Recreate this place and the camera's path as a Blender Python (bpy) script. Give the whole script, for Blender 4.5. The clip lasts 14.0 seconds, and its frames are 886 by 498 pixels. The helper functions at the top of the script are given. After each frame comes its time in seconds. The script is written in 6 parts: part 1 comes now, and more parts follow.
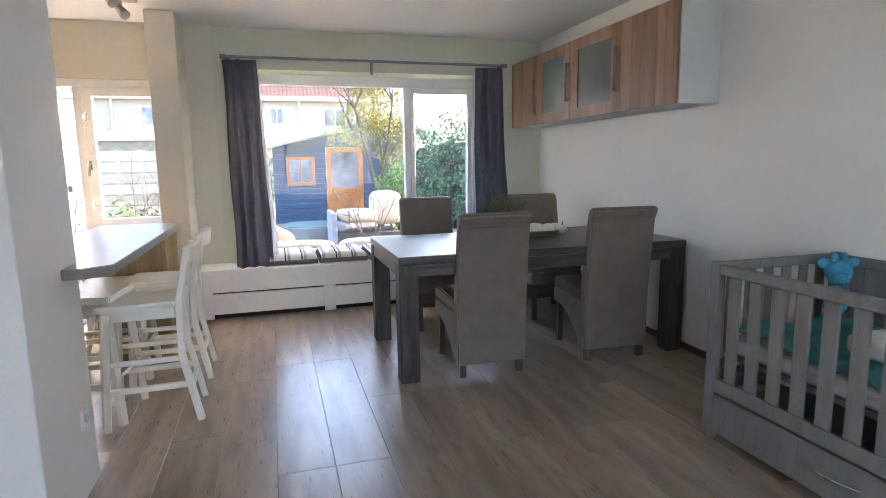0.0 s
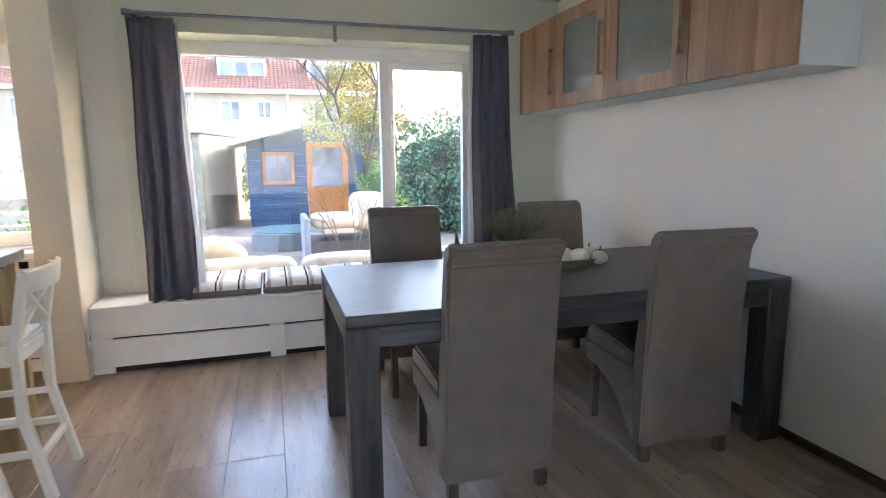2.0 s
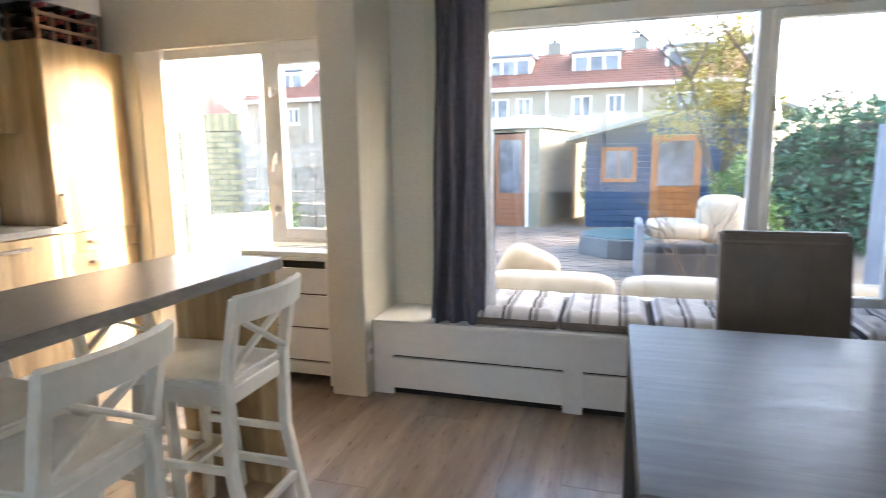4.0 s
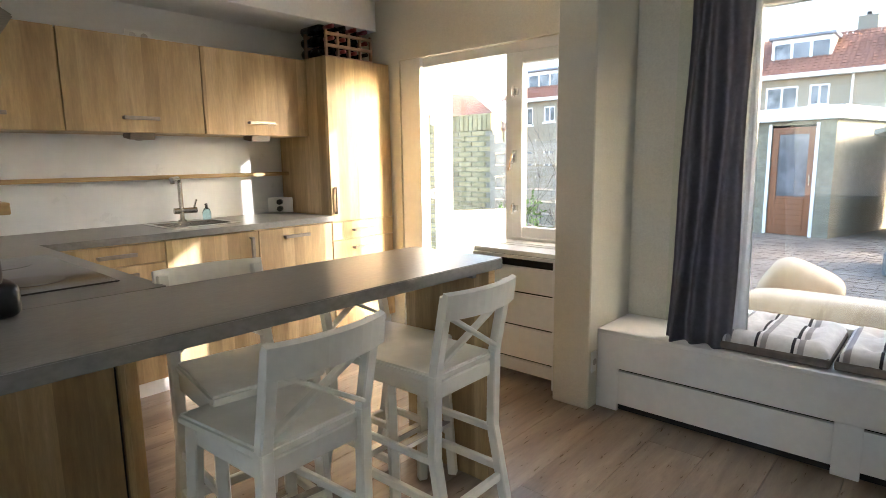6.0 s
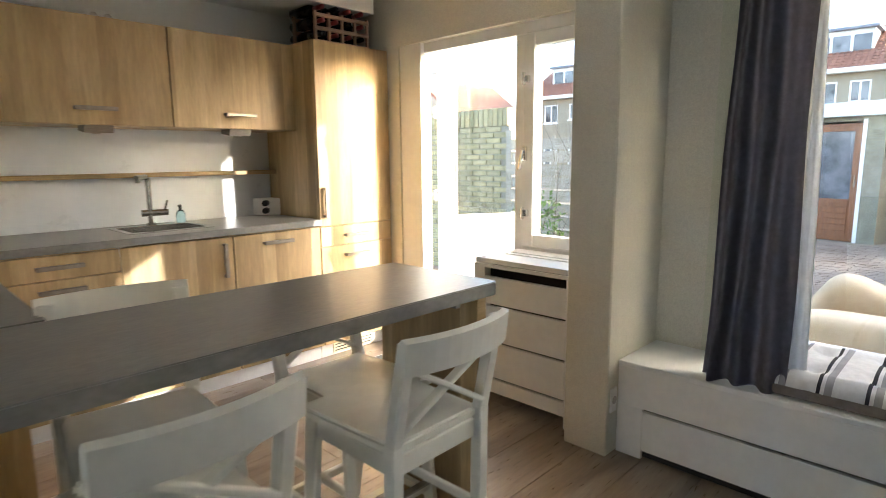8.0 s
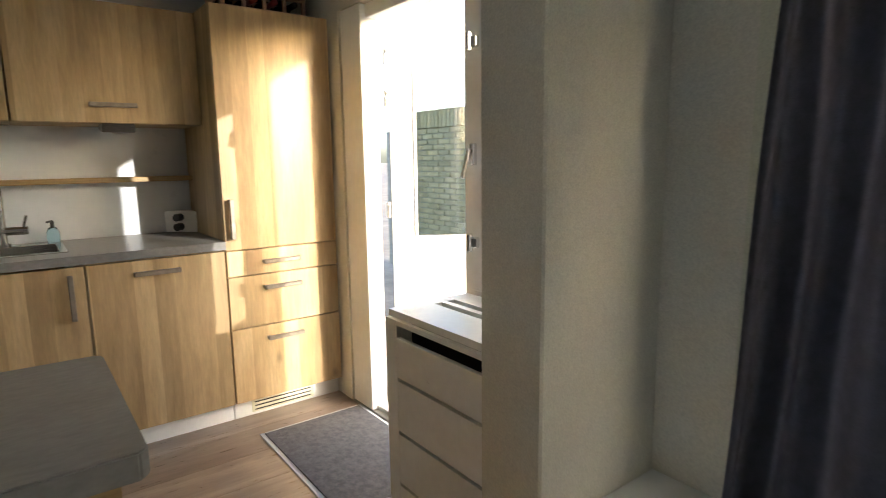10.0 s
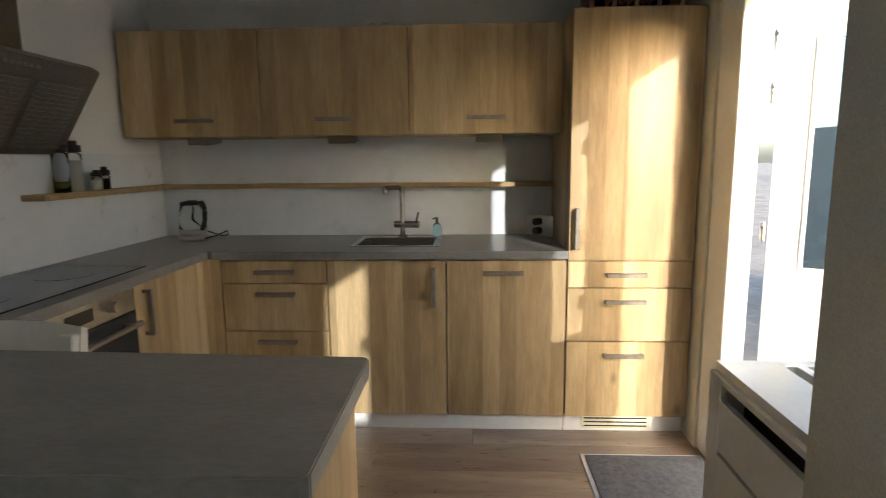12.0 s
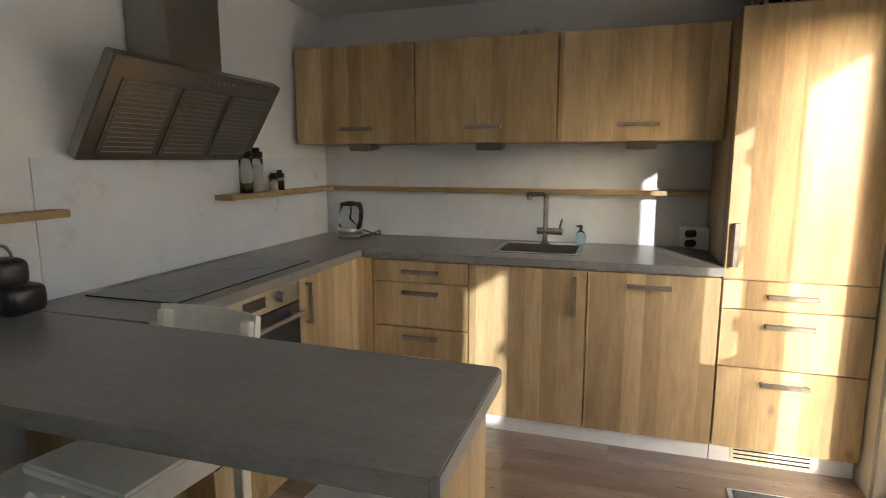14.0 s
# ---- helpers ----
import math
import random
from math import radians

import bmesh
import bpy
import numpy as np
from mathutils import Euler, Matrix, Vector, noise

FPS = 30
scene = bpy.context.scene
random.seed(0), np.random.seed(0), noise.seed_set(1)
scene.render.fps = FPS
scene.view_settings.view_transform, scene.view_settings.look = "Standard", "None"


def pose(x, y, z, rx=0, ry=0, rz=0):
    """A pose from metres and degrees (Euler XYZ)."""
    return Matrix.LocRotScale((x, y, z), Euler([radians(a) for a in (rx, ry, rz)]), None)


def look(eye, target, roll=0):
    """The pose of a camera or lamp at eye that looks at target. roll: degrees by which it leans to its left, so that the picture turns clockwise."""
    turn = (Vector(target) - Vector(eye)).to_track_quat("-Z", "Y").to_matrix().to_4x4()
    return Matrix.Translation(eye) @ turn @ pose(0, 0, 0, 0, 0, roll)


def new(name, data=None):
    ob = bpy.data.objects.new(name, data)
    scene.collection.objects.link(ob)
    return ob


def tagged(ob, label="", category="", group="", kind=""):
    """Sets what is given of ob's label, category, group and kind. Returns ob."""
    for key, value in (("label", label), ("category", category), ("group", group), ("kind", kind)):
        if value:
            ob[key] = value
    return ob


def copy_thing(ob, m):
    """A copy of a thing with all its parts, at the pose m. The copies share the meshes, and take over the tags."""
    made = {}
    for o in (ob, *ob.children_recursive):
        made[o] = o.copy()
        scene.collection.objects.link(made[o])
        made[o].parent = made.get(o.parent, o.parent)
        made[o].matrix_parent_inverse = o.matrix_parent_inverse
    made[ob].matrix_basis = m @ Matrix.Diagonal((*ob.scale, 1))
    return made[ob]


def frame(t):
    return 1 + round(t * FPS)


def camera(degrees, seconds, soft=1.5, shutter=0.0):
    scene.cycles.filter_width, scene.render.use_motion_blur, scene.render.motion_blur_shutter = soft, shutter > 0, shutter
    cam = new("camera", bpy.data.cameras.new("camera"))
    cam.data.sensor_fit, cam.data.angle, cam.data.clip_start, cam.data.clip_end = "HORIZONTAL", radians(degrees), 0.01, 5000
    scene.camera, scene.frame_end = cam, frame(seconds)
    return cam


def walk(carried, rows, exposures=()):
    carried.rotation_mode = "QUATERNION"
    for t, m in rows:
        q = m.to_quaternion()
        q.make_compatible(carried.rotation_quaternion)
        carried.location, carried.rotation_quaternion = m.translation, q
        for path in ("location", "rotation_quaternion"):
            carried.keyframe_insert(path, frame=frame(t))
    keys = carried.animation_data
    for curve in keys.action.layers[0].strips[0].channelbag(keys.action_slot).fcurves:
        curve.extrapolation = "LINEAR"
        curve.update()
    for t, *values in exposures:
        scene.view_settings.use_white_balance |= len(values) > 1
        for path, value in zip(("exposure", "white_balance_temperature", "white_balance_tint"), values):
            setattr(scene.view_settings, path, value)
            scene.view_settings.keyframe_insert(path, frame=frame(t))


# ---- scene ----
cam = camera(75.7, 14.0, soft=0.7, shutter=0.4)
# seconds, place of the eye, yaw, pitch, roll
ROWS = [
    (0.0, -0.064, -0.041, 1.303, -16.47, -8.66, 0.88),
    (0.5, -0.041, 0.144, 1.300, -16.38, -8.71, 0.81),
    (1.0, 0.047, 0.404, 1.291, -16.75, -8.85, 0.75),
    (1.5, 0.194, 0.784, 1.293, -17.13, -8.91, 0.70),
    (2.0, 0.373, 1.205, 1.300, -16.85, -8.99, 0.71),
    (2.5, 0.492, 1.576, 1.302, -16.41, -9.06, 0.77),
    (3.0, 0.561, 1.898, 1.316, -8.41, -9.06, 0.75),
    (3.5, 0.555, 2.085, 1.309, 3.57, -9.02, 0.75),
    (4.0, 0.547, 2.237, 1.299, 16.84, -8.99, 0.75),
    (4.2, 0.522, 2.247, 1.299, 21.07, -8.99, 0.75),
    (6.3, 0.595, 2.390, 1.306, 42.84, -8.91, 0.76),
    (6.5, 0.592, 2.400, 1.306, 43.36, -8.91, 0.75),
    (7.0, 0.598, 2.451, 1.307, 44.50, -8.95, 0.72),
    (7.5, 0.514, 2.562, 1.301, 44.68, -9.05, 0.64),
    (8.0, 0.383, 2.815, 1.302, 44.14, -9.10, 0.52),
    (8.2, 0.344, 2.947, 1.302, 43.51, -9.10, 0.55),
    (10.3, 0.068, 4.152, 1.310, 58.40, -9.12, 0.79),
    (10.5, 0.030, 4.201, 1.308, 63.26, -9.06, 0.81),
    (11.0, -0.003, 4.281, 1.320, 75.54, -8.91, 0.83),
    (11.5, -0.008, 4.327, 1.331, 85.01, -8.90, 0.70),
    (12.0, 0.017, 4.384, 1.352, 92.79, -8.85, 0.59),
    (12.5, 0.029, 4.396, 1.368, 98.05, -8.84, 0.46),
    (13.0, 0.031, 4.399, 1.376, 102.70, -8.83, 0.29),
    (13.5, 0.038, 4.399, 1.384, 105.46, -8.83, 0.13),
    (14.0, 0.044, 4.402, 1.391, 107.44, -8.86, 0.04),
]
walk(cam, [(t, pose(x, y, z, 90 + pitch, roll, yaw)) for t, x, y, z, yaw, pitch, roll in ROWS],
     exposures=((0.0, 4.97, 6080, 18), (2.5, 4.94, 6080, 17), (4.0, 4.54, 6120, 15), (6.5, 4.2, 6350, 11), (8.2, 4.02, 6300, 10), (10.5, 3.1, 6200, 9), (12.0, 2.9, 6000, 8), (13.0, 3.08, 6080, 9), (14.0, 3.33, 6100, 11)))

# ---- light ----
SUN_AZ, SUN_EL = 66.0, 14.2
world = bpy.data.worlds.new("daylight")
scene.world = world
world.use_nodes = True
wn = world.node_tree
wn.nodes.clear()
sky = wn.nodes.new("ShaderNodeTexSky")
sky.sky_type, sky.sun_disc = "NISHITA", False
sky.air_density, sky.dust_density, sky.ozone_density = 0.8, 3.0, 0.6
sky.sun_elevation, sky.sun_rotation = radians(SUN_EL), radians(SUN_AZ)
wbg = wn.nodes.new("ShaderNodeBackground")
wbg.inputs["Strength"].default_value = 0.15
wout = wn.nodes.new("ShaderNodeOutputWorld")
wn.links.new(sky.outputs[0], wbg.inputs[0])
wn.links.new(wbg.outputs[0], wout.inputs[0])

sun_data = bpy.data.lights.new("sun", "SUN")
sun_data.energy, sun_data.angle, sun_data.color = 0.60, radians(0.6), (1.0, 0.94, 0.85)
sun = new("sun", sun_data)
SUN_DIR = Vector((math.sin(radians(SUN_AZ)) * math.cos(radians(SUN_EL)), math.cos(radians(SUN_AZ)) * math.cos(radians(SUN_EL)), math.sin(radians(SUN_EL))))
sun.matrix_world = look(SUN_DIR * 60, (0, 0, 0))

# fill lamp added across the assumed street window, on top of its skylight
street = bpy.data.lights.new("street_fill", "AREA")
street.shape, street.size, street.size_y, street.energy, street.color = "RECTANGLE", 4.2, 1.6, 1.0, (1.0, 0.98, 0.93)
new("street_fill", street).matrix_world = look((0.3, -3.19, 1.4), (0.3, 0.0, 1.3))

# ---- materials ----


def rgb(c):
    return (*c, 1.0)


def surface(name, dark, light, rough=0.5, metal=0.0, scale=8.0, stretch=(1, 1, 1), bump=0.1, depth=0.002, rough_var=0.1,
            fine=None, vary=0.0, blotch=0.0, spec=0.5, contrast=(0.35, 0.65)):
    """A node material: two noises mix dark and light; fine adds grain; vary shifts each object's value; blotch adds broad stains."""
    m = bpy.data.materials.new(name)
    m.use_nodes = True
    nt = m.node_tree
    n, l = nt.nodes, nt.links
    b = n["Principled BSDF"]
    co = n.new("ShaderNodeTexCoord")
    mp = n.new("ShaderNodeMapping")
    mp.inputs["Scale"].default_value = stretch
    l.new(co.outputs["Object"], mp.inputs["Vector"])
    info = n.new("ShaderNodeObjectInfo")
    addv = n.new("ShaderNodeVectorMath")
    addv.operation = "MULTIPLY_ADD"
    addv.inputs[0].default_value = (17.3, 9.1, 5.7)
    l.new(info.outputs["Random"], addv.inputs[1])
    l.new(mp.outputs[0], addv.inputs[2])
    nz = n.new("ShaderNodeTexNoise")
    nz.inputs["Scale"].default_value = scale
    nz.inputs["Detail"].default_value = 6
    nz.inputs["Roughness"].default_value = 0.6
    l.new(addv.outputs[0], nz.inputs["Vector"])
    ramp = n.new("ShaderNodeMapRange")
    ramp.inputs["From Min"].default_value, ramp.inputs["From Max"].default_value = contrast
    l.new(nz.outputs["Fac"], ramp.inputs["Value"])
    mix = n.new("ShaderNodeMix")
    mix.data_type = "RGBA"
    mix.inputs["A"].default_value, mix.inputs["B"].default_value = rgb(dark), rgb(light)
    l.new(ramp.outputs[0], mix.inputs["Factor"])
    col = mix.outputs["Result"]
    height = nz.outputs["Fac"]
    if fine:
        nf = n.new("ShaderNodeTexNoise")
        nf.inputs["Scale"].default_value = fine
        nf.inputs["Detail"].default_value = 3
        l.new(addv.outputs[0], nf.inputs["Vector"])
        mr = n.new("ShaderNodeMapRange")
        mr.inputs["From Min"].default_value, mr.inputs["From Max"].default_value = 0.3, 0.7
        mr.inputs["To Min"].default_value, mr.inputs["To Max"].default_value = 0.88, 1.08
        l.new(nf.outputs["Fac"], mr.inputs["Value"])
        mul = n.new("ShaderNodeVectorMath")
        mul.operation = "SCALE"
        l.new(col, mul.inputs[0])
        l.new(mr.outputs[0], mul.inputs["Scale"])
        col = mul.outputs[0]
        height = nf.outputs["Fac"]
    if vary or blotch:
        hsv = n.new("ShaderNodeHueSaturation")
        l.new(col, hsv.inputs["Color"])
        mr = n.new("ShaderNodeMapRange")
        mr.inputs["To Min"].default_value, mr.inputs["To Max"].default_value = 1 - vary, 1 + vary
        l.new(info.outputs["Random"], mr.inputs["Value"])
        val = mr.outputs[0]
        if blotch:
            nb = n.new("ShaderNodeTexNoise")
            nb.inputs["Scale"].default_value = 1.3
            l.new(co.outputs["Object"], nb.inputs["Vector"])
            mb = n.new("ShaderNodeMapRange")
            mb.inputs["From Min"].default_value, mb.inputs["From Max"].default_value = 0.3, 0.7
            mb.inputs["To Min"].default_value, mb.inputs["To Max"].default_value = 1 - blotch, 1 + blotch
            l.new(nb.outputs["Fac"], mb.inputs["Value"])
            mm = n.new("ShaderNodeMath")
            mm.operation = "MULTIPLY"
            l.new(val, mm.inputs[0])
            l.new(mb.outputs[0], mm.inputs[1])
            val = mm.outputs[0]
        l.new(val, hsv.inputs["Value"])
        col = hsv.outputs["Color"]
    l.new(col, b.inputs["Base Color"])
    rr = n.new("ShaderNodeMapRange")
    rr.inputs["To Min"].default_value, rr.inputs["To Max"].default_value = max(0.02, rough - rough_var), min(1, rough + rough_var)
    l.new(nz.outputs["Fac"], rr.inputs["Value"])
    l.new(rr.outputs[0], b.inputs["Roughness"])
    b.inputs["Metallic"].default_value = metal
    b.inputs["Specular IOR Level"].default_value = spec
    if bump:
        bp = n.new("ShaderNodeBump")
        bp.inputs["Strength"].default_value, bp.inputs["Distance"].default_value = bump, depth
        l.new(height, bp.inputs["Height"])
        l.new(bp.outputs[0], b.inputs["Normal"])
    return m


def glassy(name, colour=(1, 1, 1), rough=0.0, ior=1.45):
    m = bpy.data.materials.new(name)
    m.use_nodes = True
    b = m.node_tree.nodes["Principled BSDF"]
    b.inputs["Base Color"].default_value = rgb(colour)
    b.inputs["Transmission Weight"].default_value = 1.0
    b.inputs["Roughness"].default_value = rough
    b.inputs["IOR"].default_value = ior
    return m


def wood(name, dark, mid, light, along="z", strip=0.075, rough=0.42, spec=0.5, streak=0.55, strip_var=0.10, vary=0.05, bump=0.08, knots=0.5, stretch=9.0):
    """Laminate or solid timber: staves of uneven tone, long fine streaks and a few knots, grain along one axis."""
    m = bpy.data.materials.new(name)
    m.use_nodes = True
    nt = m.node_tree
    n, l = nt.nodes, nt.links
    b = n["Principled BSDF"]

    def math_node(op, a, c=None):
        k = n.new("ShaderNodeMath")
        k.operation = op
        for i, v in enumerate((a, c)):
            if v is None:
                continue
            if isinstance(v, (int, float)):
                k.inputs[i].default_value = v
            else:
                l.new(v, k.inputs[i])
        return k.outputs[0]

    def noise_node(vec, scale, detail, rough_=0.55, dist=0.0):
        k = n.new("ShaderNodeTexNoise")
        k.inputs["Scale"].default_value, k.inputs["Detail"].default_value = scale, detail
        k.inputs["Roughness"].default_value, k.inputs["Distortion"].default_value = rough_, dist
        l.new(vec, k.inputs["Vector"])
        return k.outputs["Fac"]

    def remap(v, a, c, lo, hi):
        k = n.new("ShaderNodeMapRange")
        k.inputs["From Min"].default_value, k.inputs["From Max"].default_value = a, c
        k.inputs["To Min"].default_value, k.inputs["To Max"].default_value = lo, hi
        l.new(v, k.inputs["Value"])
        return k.outputs[0]

    co = n.new("ShaderNodeTexCoord")
    info = n.new("ShaderNodeObjectInfo")
    sep = n.new("ShaderNodeSeparateXYZ")
    l.new(co.outputs["Object"], sep.inputs[0])
    ax = {"x": 0, "y": 1, "z": 2}[along]
    o1, o2 = [i for i in range(3) if i != ax]
    across = math_node("ADD", sep.outputs[o1], sep.outputs[o2]) if along == "z" else sep.outputs[o1]
    shift = math_node("MULTIPLY", info.outputs["Random"], 31.7)
    lengthwise = math_node("ADD", sep.outputs[ax], shift)
    wob = n.new("ShaderNodeCombineXYZ")
    l.new(math_node("ADD", across, shift), wob.inputs[0])
    l.new(math_node("DIVIDE", lengthwise, stretch), wob.inputs[1])
    l.new(sep.outputs[o2 if along != "z" else o1], wob.inputs[2])
    v = wob.outputs[0]
    stave = n.new("ShaderNodeTexWhiteNoise")
    stave.noise_dimensions = "1D"
    l.new(math_node("FLOOR", math_node("DIVIDE", math_node("ADD", across, shift), strip)), stave.inputs["W"])
    broad = noise_node(v, 9.0, 4, 0.5, 0.6)
    fine = noise_node(v, 70.0, 5, 0.6, 0.3)
    pore = noise_node(v, 320.0, 2)
    kn = n.new("ShaderNodeTexVoronoi")
    kn.inputs["Scale"].default_value = 3.2
    sq = n.new("ShaderNodeCombineXYZ")
    l.new(math_node("ADD", across, shift), sq.inputs[0])
    l.new(math_node("DIVIDE", lengthwise, 1.7), sq.inputs[1])
    l.new(sq.outputs[0], kn.inputs["Vector"])
    knot = remap(kn.outputs["Distance"], 0.0, 0.075, 1.0 - knots, 1.0)
    tone = math_node("ADD", math_node("MULTIPLY", remap(broad, 0.3, 0.7, 0.0, 1.0), streak), math_node("MULTIPLY", stave.outputs["Value"], 1.0 - streak))
    ramp = n.new("ShaderNodeValToRGB")
    e = ramp.color_ramp.elements
    e[0].position, e[0].color = 0.08, rgb(dark)
    e[1].position, e[1].color = 0.92, rgb(light)
    em = e.new(0.5)
    em.color = rgb(mid)
    l.new(tone, ramp.inputs[0])
    gain = math_node("MULTIPLY", remap(fine, 0.32, 0.68, 0.86, 1.09), remap(pore, 0.3, 0.7, 0.95, 1.04))
    gain = math_node("MULTIPLY", gain, remap(stave.outputs["Value"], 0.0, 1.0, 1 - strip_var, 1 + strip_var))
    gain = math_node("MULTIPLY", gain, remap(info.outputs["Random"], 0.0, 1.0, 1 - vary, 1 + vary))
    gain = math_node("MULTIPLY", gain, knot)
    sc = n.new("ShaderNodeVectorMath")
    sc.operation = "SCALE"
    l.new(ramp.outputs[0], sc.inputs[0])
    l.new(gain, sc.inputs["Scale"])
    l.new(sc.outputs[0], b.inputs["Base Color"])
    l.new(remap(fine, 0.3, 0.7, rough - 0.05, rough + 0.07), b.inputs["Roughness"])
    b.inputs["Specular IOR Level"].default_value = spec
    bp = n.new("ShaderNodeBump")
    bp.inputs["Strength"].default_value, bp.inputs["Distance"].default_value = bump, 0.001
    l.new(fine, bp.inputs["Height"])
    l.new(bp.outputs[0], b.inputs["Normal"])
    return m


M_WALL = surface("wall_paint", (0.76, 0.75, 0.66), (0.80, 0.79, 0.71), 0.75, scale=60, bump=0.08, depth=0.001, fine=220, blotch=0.02)
M_WALL_WHITE = surface("white_wall_paint", (0.79, 0.79, 0.77), (0.82, 0.82, 0.80), 0.7, scale=60, bump=0.05, depth=0.001, blotch=0.02)
M_CEIL = surface("ceiling_paint", (0.80, 0.80, 0.78), (0.84, 0.84, 0.82), 0.85, scale=50, bump=0.2, depth=0.002)
M_GLOSS_WHITE = surface("white_gloss_paint", (0.83, 0.83, 0.81), (0.87, 0.87, 0.85), 0.32, scale=25, bump=0.02, depth=0.001)
M_STOOL = surface("white_lacquer", (0.80, 0.78, 0.70), (0.86, 0.84, 0.76), 0.36, scale=18, bump=0.04, depth=0.001, blotch=0.03)
M_TAP = surface("tap_steel", (0.42, 0.41, 0.385), (0.54, 0.53, 0.50), 0.24, metal=1.0, scale=20, bump=0.0, rough_var=0.05)
M_SINK = surface("sink_steel", (0.60, 0.59, 0.57), (0.70, 0.69, 0.67), 0.22, metal=1.0, scale=40, stretch=(1, 12, 1), bump=0.03, depth=0.0005)
M_HOBMARK = surface("hob_marking", (0.055, 0.056, 0.058), (0.07, 0.071, 0.073), 0.1, scale=9, bump=0.0)
M_WALL_EAST = surface("dining_wall_paint", (0.82, 0.82, 0.785), (0.86, 0.86, 0.83), 0.7, scale=60, bump=0.08, depth=0.001, fine=220, blotch=0.02)
M_WALL_SAGE = surface("sage_wall_paint", (0.62, 0.625, 0.50), (0.665, 0.67, 0.54), 0.75, scale=60, bump=0.04, depth=0.001, fine=220, blotch=0.02)
M_WALL_CREAM = surface("cream_wall_paint", (0.68, 0.655, 0.56), (0.72, 0.695, 0.60), 0.75, scale=60, bump=0.04, depth=0.001, fine=220, blotch=0.02)
M_SPLASH = surface("splashback", (0.70, 0.72, 0.73), (0.75, 0.77, 0.78), 0.3, scale=6, bump=0.0)
M_FLOOR = wood("laminate", (0.225, 0.163, 0.116), (0.335, 0.252, 0.184), (0.43, 0.337, 0.254), "y", 0.243, 0.31, 1.0, 0.85, 0.05, 0.10, 0.02, 0.45, 7.0)
M_OAK = wood("beech_front", (0.345, 0.232, 0.11), (0.49, 0.35, 0.178), (0.63, 0.475, 0.265), "z", 0.082, 0.42, 0.45, 0.55, 0.06, 0.04)
M_WALNUT = wood("wall_cabinet_wood", (0.22, 0.125, 0.07), (0.31, 0.19, 0.11), (0.42, 0.27, 0.165), "z", 0.07, 0.42, 0.45, 0.55, 0.08, 0.05)
M_CABSIDE = surface("pale_green_grey_panel", (0.54, 0.565, 0.54), (0.58, 0.605, 0.58), 0.4, scale=12, bump=0.03)
M_WORKTOP = surface("grey_worktop", (0.178, 0.174, 0.162), (0.25, 0.243, 0.228), 0.32, scale=9, stretch=(1.6, 0.6, 1), bump=0.02, depth=0.0005, fine=70, rough_var=0.08, contrast=(0.25, 0.75))
M_TABLE = surface("grey_washed_wood", (0.022, 0.02, 0.02), (0.085, 0.078, 0.078), 0.38, spec=0.6, scale=5, stretch=(0.5, 7, 7), bump=0.25, depth=0.0015, fine=40)
M_TABLE_LEG = surface("grey_washed_leg", (0.03, 0.027, 0.025), (0.08, 0.072, 0.066), 0.5, scale=5, stretch=(6, 6, 0.7), bump=0.25, depth=0.0015, fine=40)
M_LEATHER = surface("taupe_leather", (0.172, 0.14, 0.113), (0.215, 0.177, 0.145), 0.42, scale=9, bump=0.06, depth=0.001, fine=320, blotch=0.05)
M_DARKWOOD = surface("dark_wood_leg", (0.05, 0.038, 0.03), (0.09, 0.07, 0.055), 0.4, scale=6, stretch=(5, 5, 0.6), bump=0.1)
M_CURTAIN = surface("curtain_cloth", (0.165, 0.162, 0.195), (0.205, 0.20, 0.238), 0.85, scale=40, bump=0.2, depth=0.001, fine=400)
M_CURTAIN_LINING = surface("curtain_lining", (0.68, 0.70, 0.72), (0.75, 0.77, 0.79), 0.8, scale=20, bump=0.1)
M_STEEL = surface("brushed_steel", (0.42, 0.40, 0.37), (0.52, 0.50, 0.47), 0.32, metal=1.0, scale=40, stretch=(1, 12, 1), bump=0.05, depth=0.0005)
M_HANDLE = surface("handle_steel", (0.27, 0.235, 0.195), (0.35, 0.31, 0.265), 0.36, metal=0.8, scale=30, bump=0.0)
M_CHROME = surface("chrome", (0.68, 0.68, 0.67), (0.75, 0.75, 0.74), 0.12, metal=1.0, scale=10, bump=0.0)
M_HOOD = surface("hood_steel", (0.26, 0.24, 0.21), (0.34, 0.31, 0.27), 0.34, metal=1.0, scale=30, stretch=(1, 1, 14), bump=0.05, depth=0.0005)
M_MESHFILTER = surface("filter_mesh", (0.20, 0.19, 0.17), (0.5, 0.48, 0.44), 0.35, metal=1.0, scale=260, bump=0.5, depth=0.001)
M_BLACK = surface("black_plastic", (0.012, 0.012, 0.013), (0.022, 0.022, 0.024), 0.35, scale=20, bump=0.05)
# near-black for dark parts, and for shade painted behind slots
M_DARK = surface("dark_and_shade", (0.015, 0.014, 0.013), (0.025, 0.023, 0.021), 0.8, scale=20, bump=0.0)
M_BLACKGLASS = surface("hob_glass", (0.03, 0.031, 0.033), (0.04, 0.041, 0.043), 0.06, scale=9, bump=0.0, rough_var=0.02)
M_CRIB = surface("grey_crib_wood", (0.165, 0.157, 0.148), (0.215, 0.205, 0.193), 0.5, scale=5, stretch=(4, 4, 0.6), bump=0.06, depth=0.001, fine=60)
M_TEAL = surface("turquoise_fabric", (0.10, 0.42, 0.42), (0.18, 0.56, 0.55), 0.9, scale=25, bump=0.5, depth=0.004)
M_TOYBLUE = surface("blue_plush", (0.04, 0.26, 0.42), (0.08, 0.38, 0.56), 0.95, scale=60, bump=0.6, depth=0.004)
